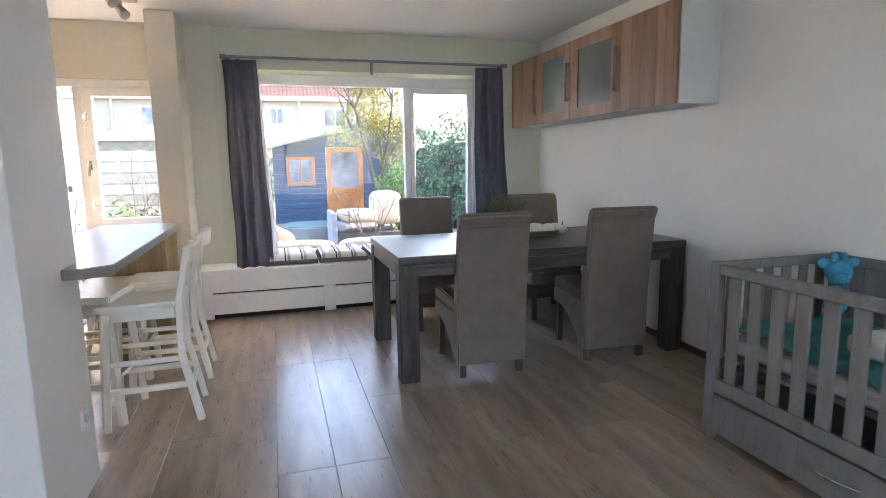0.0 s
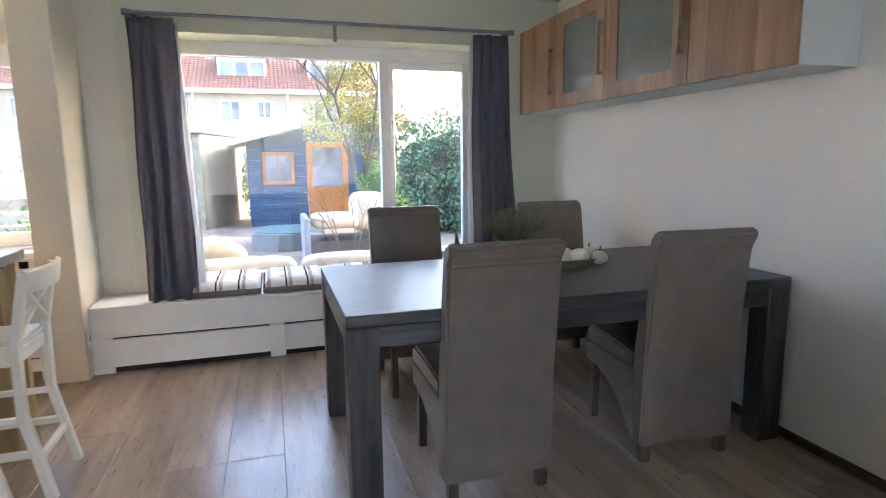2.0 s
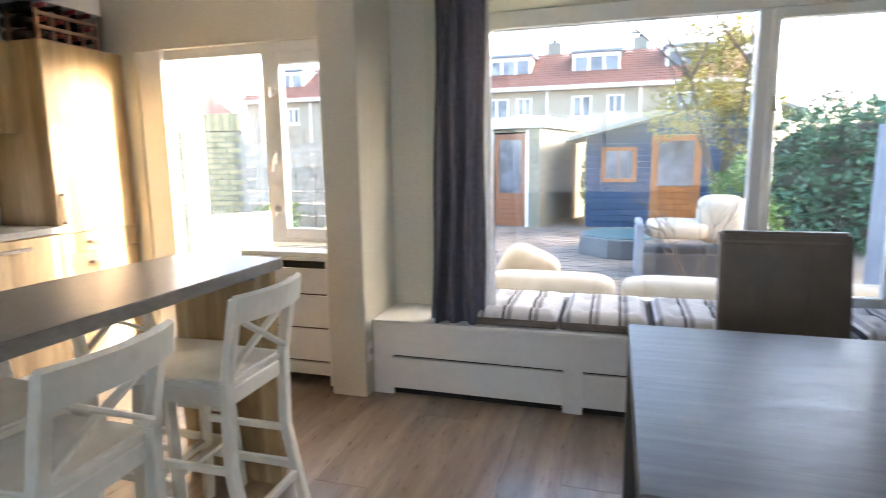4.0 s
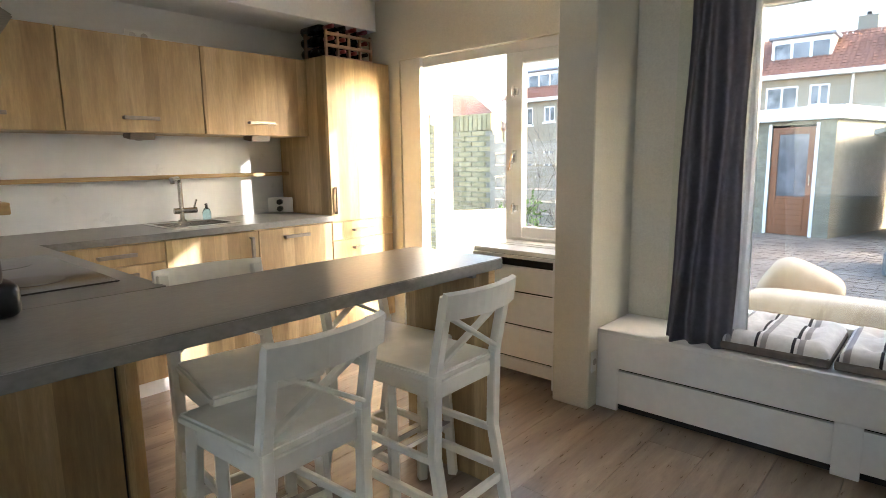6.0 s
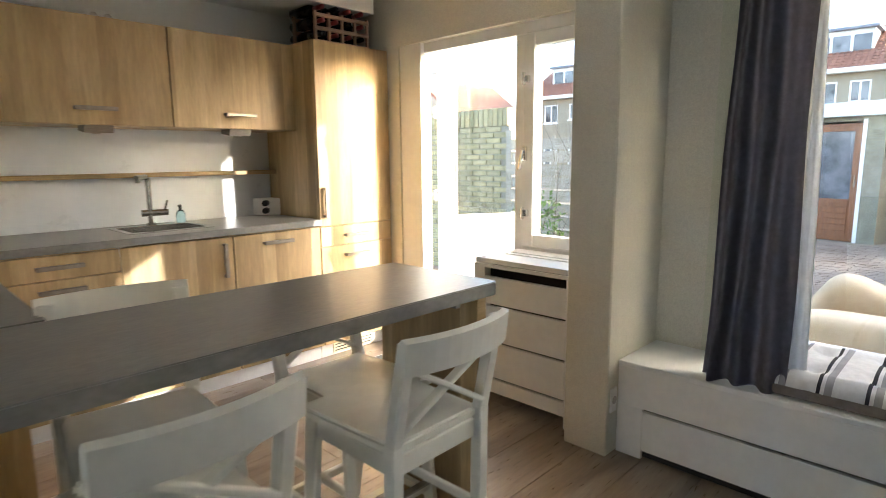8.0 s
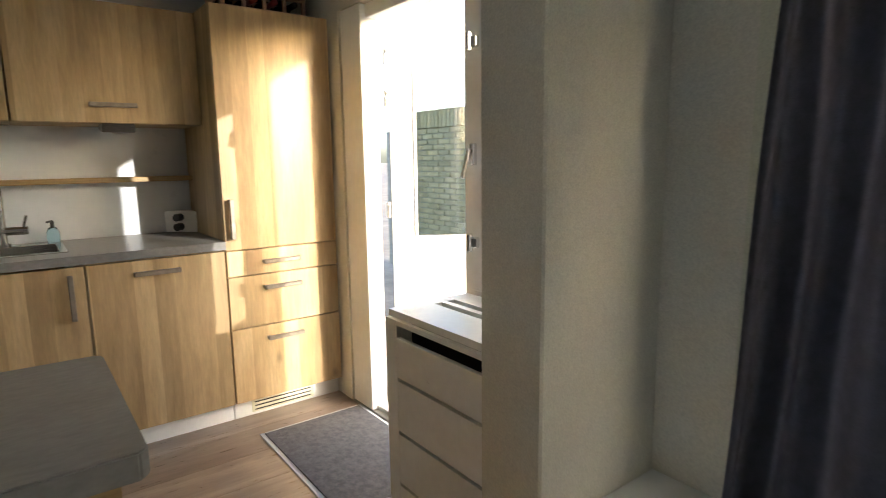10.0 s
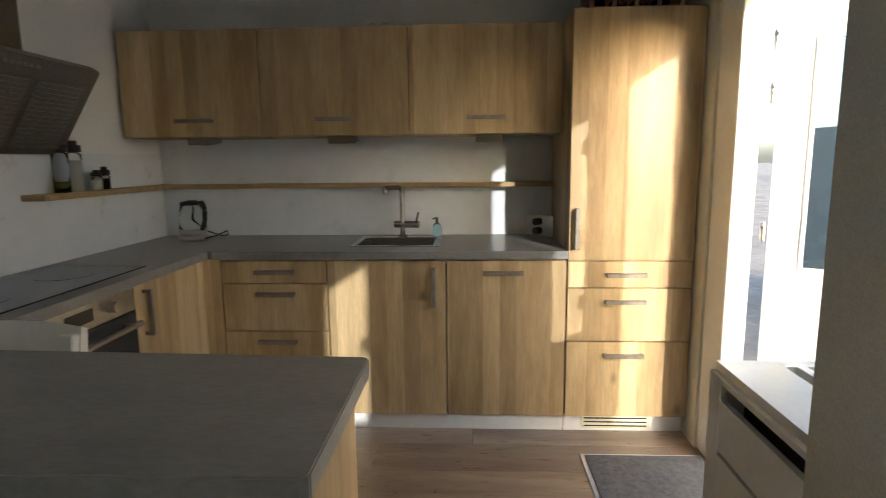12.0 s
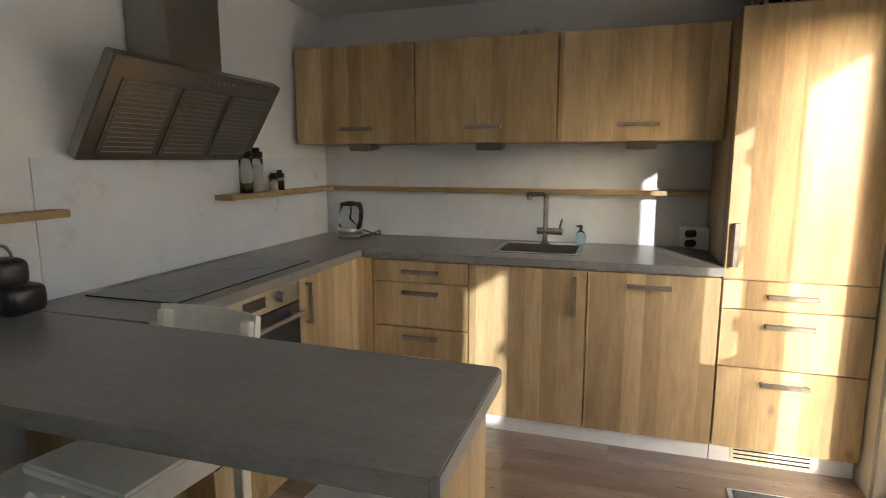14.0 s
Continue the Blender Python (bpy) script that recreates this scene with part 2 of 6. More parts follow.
M_PILLOW = surface("white_linen", (0.70, 0.70, 0.70), (0.80, 0.80, 0.80), 0.9, scale=20, bump=0.4, depth=0.004)
M_CUSH = surface("cushion_white", (0.66, 0.66, 0.67), (0.78, 0.78, 0.79), 0.9, scale=30, bump=0.4, depth=0.003)
M_CUSH_GREY = surface("cushion_grey", (0.30, 0.29, 0.31), (0.38, 0.37, 0.39), 0.9, scale=30, bump=0.4, depth=0.003)
M_CUSH_BLACK = surface("cushion_stripe", (0.012, 0.012, 0.02), (0.03, 0.03, 0.04), 0.9, scale=30, bump=0.4, depth=0.003)
M_CUSH_SIDE = surface("cushion_side", (0.17, 0.145, 0.13), (0.22, 0.19, 0.17), 0.9, scale=30, bump=0.3)
M_BEIGE = surface("beige_canvas", (0.46, 0.38, 0.28), (0.55, 0.46, 0.35), 0.9, scale=14, bump=0.4, depth=0.006, blotch=0.05)
M_RATTAN = surface("dark_rattan", (0.05, 0.047, 0.045), (0.10, 0.095, 0.09), 0.6, scale=90, bump=0.6, depth=0.004)
M_GREYPANEL = surface("grey_panel", (0.20, 0.22, 0.26), (0.26, 0.28, 0.32), 0.6, scale=8, bump=0.1)
M_PAVING = surface("paving", (0.17, 0.135, 0.10), (0.27, 0.225, 0.175), 0.85, scale=3, bump=0.3, depth=0.01, fine=22, blotch=0.15)
M_BRICK = surface("yellow_brick", (0.27, 0.24, 0.125), (0.42, 0.375, 0.21), 0.9, scale=9, bump=0.5, depth=0.006, fine=50, vary=0.16)
M_MORTAR = surface("mortar", (0.20, 0.19, 0.15), (0.28, 0.265, 0.22), 0.95, scale=30, bump=0.4)
M_RENDER = surface("beige_render", (0.33, 0.285, 0.21), (0.40, 0.35, 0.265), 0.95, scale=3, bump=0.2, depth=0.01, fine=20, blotch=0.06)
M_ROOF = surface("red_roof_tile", (0.21, 0.095, 0.062), (0.33, 0.16, 0.105), 0.85, scale=5, bump=0.4, depth=0.02, fine=14, vary=0.1)
M_HUT = surface("blue_boards", (0.016, 0.045, 0.095), (0.028, 0.068, 0.135), 0.6, scale=5, stretch=(0.6, 5, 5), bump=0.2, fine=30, vary=0.1)
M_ORANGE = surface("orange_stained_wood", (0.30, 0.105, 0.022), (0.44, 0.18, 0.05), 0.45, scale=5, stretch=(5, 5, 0.7), bump=0.15, fine=30)
M_REDWOOD = surface("red_brown_wood", (0.20, 0.075, 0.03), (0.30, 0.12, 0.05), 0.4, scale=5, stretch=(5, 5, 0.7), bump=0.15, fine=30)
M_HUTROOF = surface("hut_roof", (0.20, 0.20, 0.17), (0.30, 0.30, 0.25), 0.9, scale=7, bump=0.4)
M_FENCE = surface("weathered_fence", (0.32, 0.295, 0.24), (0.45, 0.415, 0.35), 0.85, scale=6, stretch=(0.6, 5, 5), bump=0.3, fine=30, vary=0.12)
M_BARK = surface("bark", (0.07, 0.055, 0.04), (0.13, 0.10, 0.075), 0.95, scale=20, bump=0.8, depth=0.01)
M_LEAF_Y = surface("autumn_leaf", (0.16, 0.155, 0.035), (0.38, 0.30, 0.06), 0.7, scale=1.5, bump=0.0)
M_LEAF_G = surface("hedge_leaf", (0.06, 0.125, 0.07), (0.12, 0.215, 0.125), 0.5, scale=2.5, bump=0.0)
M_LEAF_L = surface("light_leaf", (0.08, 0.15, 0.03), (0.18, 0.27, 0.06), 0.65, scale=2.5, bump=0.0)
M_HEATHER = surface("heather", (0.10, 0.11, 0.06), (0.23, 0.22, 0.15), 0.9, scale=30, bump=0.0)
M_POT_TEAL = surface("turquoise_glaze", (0.02, 0.26, 0.22), (0.03, 0.33, 0.28), 0.25, scale=10, bump=0.02)
M_POT_GREY = surface("raw_stoneware", (0.33, 0.31, 0.28), (0.43, 0.40, 0.37), 0.8, scale=20, bump=0.3)
M_BOWL = surface("pale_wood_bowl", (0.16, 0.12, 0.075), (0.27, 0.21, 0.14), 0.6, scale=6, stretch=(0.6, 5, 5), bump=0.25)
M_GOURD_WHITE = surface("white_gourd", (0.60, 0.60, 0.48), (0.74, 0.74, 0.62), 0.5, scale=12, bump=0.15)
M_GOURD_RED = surface("orange_red_gourd", (0.52, 0.05, 0.03), (0.62, 0.25, 0.05), 0.4, scale=9, bump=0.1)
M_GOURD_GREEN = surface("green_gourd", (0.08, 0.16, 0.03), (0.22, 0.26, 0.06), 0.5, scale=9, bump=0.1)
M_SHELF = surface("oak_shelf", (0.34, 0.225, 0.095), (0.46, 0.32, 0.15), 0.5, scale=4, stretch=(5, 0.6, 5), bump=0.08, fine=30)
M_MAT = surface("grey_door_mat", (0.11, 0.11, 0.115), (0.19, 0.19, 0.195), 0.95, scale=40, bump=0.7, depth=0.004, fine=300)
M_OIL = glassy("green_oil", (0.55, 0.5, 0.08))
M_SOAP = glassy("blue_soap", (0.45, 0.68, 0.8))
M_GLASS = glassy("clear_glass", (0.97, 0.985, 0.98))
# tint darkens the bright view outdoors; it is no colour of the glass
M_PANE = glassy("view_dimming_glass", (0.64, 0.655, 0.65), 0.0, 1.45)
M_FROST = surface("cabinet_glass", (0.16, 0.19, 0.175), (0.22, 0.25, 0.23), 0.08, scale=2.5, bump=0.0, rough_var=0.03)
M_CAMGLASS = surface("dark_house_glass", (0.05, 0.055, 0.065), (0.30, 0.31, 0.33), 0.08, scale=1.2, bump=0.0, rough_var=0.03)
M_RACK = surface("rack_wood", (0.28, 0.155, 0.10), (0.36, 0.21, 0.14), 0.6, scale=10, bump=0.1)
M_BOTTLE = surface("dark_bottle_glass", (0.012, 0.010, 0.008), (0.03, 0.02, 0.015), 0.1, scale=8, bump=0.0, rough_var=0.03)
M_FOIL = surface("bottle_foil", (0.22, 0.03, 0.03), (0.30, 0.05, 0.04), 0.35, scale=8, bump=0.0)
M_LABEL = surface("paper", (0.70, 0.68, 0.62), (0.78, 0.76, 0.70), 0.7, scale=8, bump=0.0)
M_VENT = surface("cream_grille", (0.66, 0.63, 0.47), (0.72, 0.69, 0.53), 0.5, scale=8, bump=0.0)
M_SOIL = surface("soil", (0.03, 0.022, 0.016), (0.06, 0.045, 0.033), 0.95, scale=40, bump=0.8, depth=0.01)

# ---- building helpers ----


def bx(bm, x0, x1, y0, y1, z0, z1, r=0.0, seg=1):
    """A box between two corners, with edges rounded by r."""
    m = Matrix.Translation(((x0 + x1) / 2, (y0 + y1) / 2, (z0 + z1) / 2)) @ Matrix.Diagonal((abs(x1 - x0), abs(y1 - y0), abs(z1 - z0), 1))
    vs = bmesh.ops.create_cube(bm, size=1, matrix=m)["verts"]
    if r:
        es = list({e for v in vs for e in v.link_edges})
        bmesh.ops.bevel(bm, geom=es, offset=r, segments=seg, affect="EDGES", profile=0.5)
    return bm


def box(x0, x1, y0, y1, z0, z1, r=0.003, seg=1):
    return bx(bmesh.new(), x0, x1, y0, y1, z0, z1, r, seg)


def bar(bm, a, b, w, h=None, r=0.0):
    """A beam of section w by h from a to b."""
    a, b = Vector(a), Vector(b)
    d = b - a
    q = d.to_track_quat("Z", "Y").to_matrix().to_4x4()
    m = Matrix.Translation((a + b) / 2) @ q @ Matrix.Diagonal((w, h or w, d.length, 1))
    vs = bmesh.ops.create_cube(bm, size=1, matrix=m)["verts"]
    if r:
        bmesh.ops.bevel(bm, geom=list({e for v in vs for e in v.link_edges}), offset=r, segments=1, affect="EDGES")
    return bm


def rod(bm, a, b, r0, r1=None, seg=14):
    """A round rod from a to b."""
    a, b = Vector(a), Vector(b)
    d = b - a
    q = d.to_track_quat("Z", "Y").to_matrix().to_4x4()
    bmesh.ops.create_cone(bm, cap_ends=True, segments=seg, radius1=r0, radius2=r0 if r1 is None else r1, depth=d.length, matrix=Matrix.Translation((a + b) / 2) @ q)
    return bm


def lathe(profile, seg=24, centre=(0, 0, 0), bm=None):
    """A turned shape from (radius, height) steps."""
    bm = bm or bmesh.new()
    rings = []
    for rad, z in profile:
        rings.append([bm.verts.new((centre[0] + rad * math.cos(2 * math.pi * i / seg), centre[1] + rad * math.sin(2 * math.pi * i / seg), centre[2] + z)) for i in range(seg)])
    for p, q in zip(rings, rings[1:]):
        for i in range(seg):
            bm.faces.new((p[i], p[(i + 1) % seg], q[(i + 1) % seg], q[i]))
    bm.faces.new(list(reversed(rings[0])))
    bm.faces.new(rings[-1])
    return bm


def prism(poly, axis, a, b, bm=None, r=0.0):
    """A flat outline pulled out along an axis from a to b."""
    bm = bm or bmesh.new()

    def at(p, v):
        return {"x": (v, p[0], p[1]), "y": (p[0], v, p[1]), "z": (p[0], p[1], v)}[axis]
    lo = [bm.verts.new(at(p, a)) for p in poly]
    hi = [bm.verts.new(at(p, b)) for p in poly]
    fs = [bm.faces.new(lo), bm.faces.new(hi)]
    k = len(poly)
    for i in range(k):
        fs.append(bm.faces.new((lo[i], lo[(i + 1) % k], hi[(i + 1) % k], hi[i])))
    bmesh.ops.recalc_face_normals(bm, faces=fs)
    if r:
        bmesh.ops.bevel(bm, geom=list({e for f in fs for e in f.edges}), offset=r, segments=2, affect="EDGES")
    return bm


def puff(bm, x0, x1, y0, y1, z0, z1, power=0.35, seg=20, sag=0.0):
    """A soft cushion: a rounded, swollen block."""
    vs = bmesh.ops.create_uvsphere(bm, u_segments=seg, v_segments=seg // 2 + 4, radius=1)["verts"]
    for v in vs:
        c = [math.copysign(abs(k) ** power, k) for k in v.co]
        w = 1 - sag * (1 - c[0] ** 2) * (1 - c[1] ** 2)
        v.co = ((x0 + x1) / 2 + c[0] * (x1 - x0) / 2, (y0 + y1) / 2 + c[1] * (y1 - y0) / 2, (z0 + z1) / 2 + c[2] * (z1 - z0) / 2 * (w if c[2] > 0 else 1))
    return bm


def origin(ob):
    p = Vector((0, 0, 0))
    while ob is not None:
        p += ob.location
        ob = ob.parent
    return p


def part(name, bm, material, parent=None, label="", smooth=False):
    """Links a bmesh, given in world places, as ONE mesh object, under its thing."""
    if parent is not None:
        bmesh.ops.translate(bm, verts=bm.verts, vec=-origin(parent))
    me = bpy.data.meshes.new(name)
    bmesh.ops.recalc_face_normals(bm, faces=bm.faces)
    bm.to_mesh(me)
    bm.free()
    me.materials.append(material)
    if smooth:
        for p in me.polygons:
            p.use_smooth = True
    ob = new(name, me)
    ob.parent = parent
    if label:
        ob["label"] = label
    return ob


def thing(name, at, label, category, group=""):
    ob = new(name)
    ob.location = at
    ob.empty_display_size = 0.05
    return tagged(ob, label, category, group)


def setting(name, bm, material, label="", category="", smooth=False):
    return tagged(part(name, bm, material, None, "", smooth), label, category, "", "structure")


def ring_x(x0, x1, y0, y1, z0, z1, w, t=None):
    """A rectangular frame lying in a plane across x, its members w wide, in one piece."""
    t = t or w
    bm = bmesh.new()
    lay = []
    for x in (x0, x1):
        lay.append(([bm.verts.new((x, y, z)) for y, z in ((y0, z0), (y1, z0), (y1, z1), (y0, z1))],
                    [bm.verts.new((x, y, z)) for y, z in ((y0 + w, z0 + t), (y1 - w, z0 + t), (y1 - w, z1 - t), (y0 + w, z1 - t))]))
    (a, b), (c, d) = lay
    for i in range(4):
        j = (i + 1) % 4
        for q in ((a[i], a[j], b[j], b[i]), (c[i], c[j], d[j], d[i]), (a[i], a[j], c[j], c[i]), (b[i], b[j], d[j], d[i])):
            bm.faces.new(q)
    return bm

# ---- the building: walls, floor, ceiling ----
XR, XK = 2.60, -3.27          # east wall, kitchen wall
YW, YH, YB = 5.43, 2.57, -3.2  # window wall, hood wall, back wall
ZC = 2.49
T = 0.28


def wall_with_holes(x0, x1, y0, y1, z0, z1, holes):
    """A wall along x with rectangular openings (x0, x1, z0, z1) that go through it."""
    bm = bmesh.new()
    cuts = sorted({x0, x1, *[h[0] for h in holes], *[h[1] for h in holes]})
    for a, b in zip(cuts, cuts[1:]):
        zs = [(z0, z1)]
        for h in holes:
            if h[0] <= a and h[1] >= b:
                zs = [q for p in zs for q in ((p[0], min(p[1], h[2])), (max(p[0], h[3]), p[1])) if q[1] - q[0] > 1e-4]
        for p in zs:
            bx(bm, a, b, y0, y1, p[0], p[1])
    bmesh.ops.remove_doubles(bm, verts=bm.verts, dist=1e-5)
    return bm


DOOR_X0, DOOR_X1 = -2.56, -0.96
LW = (-0.28, 2.10, 0.40, 2.14)
XS = -0.52                     # wall thinned west of this so sun clears the casement reveal
setting("wall_north", wall_with_holes(XS, XR + T, YW, YW + T, -0.13, ZC + 0.3, [LW]), M_WALL_SAGE, "pale sage painted wall with the garden window", "wall")
setting("wall_north_kitchen", wall_with_holes(XK - T, XS, YW, YW + 0.10, -0.13, ZC + 0.3, [(DOOR_X0, DOOR_X1, 0.0, 2.03)]), M_WALL_CREAM, "thin cream painted wall with the garden door", "wall")
setting("wall_east", box(XR, XR + T, YB - T, YW, -0.13, ZC + 0.3, 0), M_WALL_EAST, "plain off-white painted wall beside the dining table", "wall")
setting("wall_kitchen", box(XK - T, XK, YH, YW, -0.13, ZC + 0.3, 0), M_WALL_WHITE, "white painted wall behind the kitchen cabinets", "wall")
setting("wall_hood", box(XK - T, -0.85, 2.02, YH, -0.13, ZC + 0.3, 0.004), M_WALL_WHITE, "thick white wall that ends beside the breakfast bar", "wall")
setting("wall_west", box(XK - T, XK, YB - T, 2.02, -0.13, ZC + 0.3, 0), M_WALL, "plain off-white painted wall", "wall")
setting("wall_south", wall_with_holes(XK, XR, YB - T, YB, -0.13, ZC + 0.3, [(-1.85, 2.35, 0.50, 2.25)]), M_WALL, "off-white painted wall with the street window", "wall")
# unseen window inferred from lit chair backs, widened for more fill
SW0, SW1 = -1.85, 2.35
w2 = setting("window_2", box(SW0, SW1, YB - 0.16, YB - 0.08, 0.50, 0.57, 0.003), M_GLOSS_WHITE, "wide white street window", "window")
for b in (box(SW0, SW1, YB - 0.16, YB - 0.08, 2.18, 2.25, 0.003), box(SW0, SW0 + 0.07, YB - 0.16, YB - 0.08, 0.571, 2.179, 0.003), box(SW1 - 0.07, SW1, YB - 0.16, YB - 0.08, 0.571, 2.179, 0.003), box(0.21, 0.29, YB - 0.16, YB - 0.08, 0.571, 2.179, 0.003)):
    part("window_frame", b, M_GLOSS_WHITE, w2)
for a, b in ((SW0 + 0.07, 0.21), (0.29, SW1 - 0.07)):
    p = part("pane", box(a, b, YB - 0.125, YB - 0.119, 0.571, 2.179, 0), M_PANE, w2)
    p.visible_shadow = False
setting("column", box(-0.945, -0.732, 4.966, YW, 0.0, ZC, 0.006), M_WALL_CREAM, "cream painted pillar between kitchen and dining room", "pillar")
setting("ceiling", box(XK - T, XR + T, YB - T, YW + T, ZC, ZC + 0.2, 0), M_CEIL, "smooth white ceiling", "ceiling")
setting("ceiling_soffit", box(XK, -2.80, YH, YW, 2.27, ZC - 0.003, 0.003), M_CEIL, "white boxed soffit above the wall cabinets", "soffit")
setting("baseboard", box(XR - 0.014, XR, YB, 5.055, 0.0, 0.045, 0.003), M_DARKWOOD, "low dark skirting strip along the dining wall", "baseboard")

# living room window
w1 = setting("window_1", box(-0.26, -0.20, 5.66, 5.74, 0.42, 2.14, 0.004), M_GLOSS_WHITE, "white wooden picture window with a narrow side casement", "window")
WY0, WY1 = 5.66, 5.75
for nm, b in (("window_frame", box(-0.20, 2.08, WY0, WY1, 2.04, 2.135, 0.004)), ("window_frame", box(-0.20, 2.08, WY0, WY1, 0.405, 0.47, 0.004)),
              ("window_frame", box(2.01, 2.08, WY0, WY1, 0.47, 2.04, 0.004)), ("mullion", box(1.225, 1.285, WY0, WY1, 0.47, 2.04, 0.004))):
    part(nm, b, M_GLOSS_WHITE, w1)
sash = part("casement", bx(bx(bx(bx(bmesh.new(), 1.288, 1.327, 5.645, 5.70, 0.475, 2.035, 0.004), 1.885, 2.007, 5.645, 5.70, 0.475, 2.035, 0.004),
            1.327, 1.885, 5.645, 5.70, 1.980, 2.035, 0.004), 1.327, 1.885, 5.645, 5.70, 0.475, 0.55, 0.004), M_GLOSS_WHITE, w1)
hnd = bmesh.new()
bx(hnd, 1.305, 1.325, 5.625, 5.646, 1.52, 1.60, 0.003)
bar(hnd, (1.315, 5.615, 1.585), (1.335, 5.60, 1.46), 0.016, 0.012, 0.003)
part("window_handle", hnd, M_STEEL, w1, "steel window handle")
# panes cast no shadow, so their tint dims the view, not the room
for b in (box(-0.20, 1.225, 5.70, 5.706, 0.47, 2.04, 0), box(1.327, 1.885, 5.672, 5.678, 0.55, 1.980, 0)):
    p = part("pane", b, M_PANE, w1, "window pane tinted to dim the outdoor view")
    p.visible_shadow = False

# kitchen door set
d1 = setting("door_1", box(DOOR_X0, DOOR_X0 + 0.20, 5.442, 5.534, 0.0, 2.03, 0.004), M_GLOSS_WHITE, "white garden door standing open beside a casement window", "door")
KY0, KY1 = 5.47, 5.57
for nm, b in (("door_frame", box(DOOR_X0 + 0.20, DOOR_X1, KY0, KY1, 1.965, 2.03, 0.004)), ("door_post", box(-1.62, -1.555, KY0, KY1, 0.0, 1.965, 0.004)),
              ("threshold", box(DOOR_X0 + 0.20, -1.62, KY0, KY1 + 0.06, 0.002, 0.03, 0.004)),
              ("window_apron", box(-1.555, DOOR_X1, KY0 + 0.02, KY1, 0.0, 0.74, 0.0)), ("window_sill", box(-1.555, DOOR_X1, KY0 - 0.02, KY1, 0.74, 0.80, 0.004))):
    part(nm, b, M_GLOSS_WHITE, d1)
sx0, sx1, sz0, sz1 = -1.55, -0.965, 0.80, 1.96
part("casement", bx(bx(bx(bx(bmesh.new(), sx0, sx0 + 0.075, 5.445, 5.50, sz0, sz1, 0.004), sx1 - 0.06, sx1, 5.445, 5.50, sz0, sz1, 0.004),
     sx0 + 0.075, sx1 - 0.06, 5.445, 5.50, sz1 - 0.07, sz1, 0.004), sx0 + 0.075, sx1 - 0.06, 5.445, 5.50, sz0, sz0 + 0.07, 0.004), M_GLOSS_WHITE, d1)
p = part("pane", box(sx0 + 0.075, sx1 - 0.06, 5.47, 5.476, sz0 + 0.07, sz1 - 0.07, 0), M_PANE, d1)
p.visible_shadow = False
for z in (0.99, 1.72):
    part("window_catch", bx(bx(bmesh.new(), -1.548, -1.50, 5.42, 5.446, z - 0.02, z + 0.02, 0.005), -1.53, -1.515, 5.40, 5.424, z - 0.035, z + 0.035, 0.005), M_CHROME, d1, "chrome window catch")
hh = bx(bmesh.new(), -1.54, -1.515, 5.425, 5.446, 1.28, 1.36, 0.004)
bar(hh, (-1.527, 5.415, 1.34), (-1.535, 5.39, 1.23), 0.018, 0.014, 0.004)
part("window_handle", hh, M_CHROME, d1)

# the door leaf, opened outwards
LEAF = math.radians(57)
HX, HY = DOOR_X0 + 0.215, 5.585


def leaf_point(u, v, z):
    return (HX + u * math.cos(LEAF) - v * math.sin(LEAF), HY + u * math.sin(LEAF) + v * math.cos(LEAF), z)


def leaf_box(bm, u0, u1, v0, v1, z0, z1, r=0.003):
    c = box(u0, u1, v0, v1, z0, z1, r)
    for v in c.verts:
        v.co = leaf_point(*v.co)
    me = bpy.data.meshes.new("tmp")
    c.to_mesh(me)
    c.free()
    bm.from_mesh(me)
    bpy.data.meshes.remove(me)
    return bm


LW0 = 0.74
leaf = bmesh.new()
leaf_box(leaf, 0, 0.115, 0, 0.04, 0.04, 1.955)
leaf_box(leaf, LW0 - 0.115, LW0, 0, 0.04, 0.04, 1.955)
leaf_box(leaf, 0.115, LW0 - 0.115, 0, 0.04, 1.80, 1.955)
leaf_box(leaf, 0.115, LW0 - 0.115, 0, 0.04, 0.74, 0.90)
leaf_box(leaf, 0.115, LW0 - 0.115, 0, 0.04, 0.04, 0.20)
leaf_box(leaf, 0.115, LW0 - 0.115, 0.012, 0.03, 0.20, 0.74, 0)
lf = part("door_leaf", leaf, M_GLOSS_WHITE, d1, "white half-glazed door leaf standing open")
bead = bmesh.new()
leaf_box(bead, 0.115, 0.13, -0.006, 0.01, 0.90, 1.80)
leaf_box(bead, LW0 - 0.13, LW0 - 0.115, -0.006, 0.01, 0.90, 1.80)
leaf_box(bead, 0.13, LW0 - 0.13, -0.006, 0.01, 0.90, 0.915)
leaf_box(bead, 0.13, LW0 - 0.13, -0.006, 0.01, 1.785, 1.80)
part("glazing_bead", bead, M_GLOSS_WHITE, lf)
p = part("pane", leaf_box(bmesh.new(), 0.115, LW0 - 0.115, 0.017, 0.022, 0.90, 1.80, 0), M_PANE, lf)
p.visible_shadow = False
dh = bmesh.new()
leaf_box(dh, LW0 - 0.075, LW0 - 0.045, -0.012, 0.002, 0.94, 1.14)
leaf_box(dh, LW0 - 0.16, LW0 - 0.05, -0.05, -0.035, 1.06, 1.08)
leaf_box(dh, LW0 - 0.066, LW0 - 0.05, -0.045, -0.01, 1.06, 1.08)
part("door_handle", dh, M_STEEL, lf, "steel lever handle")
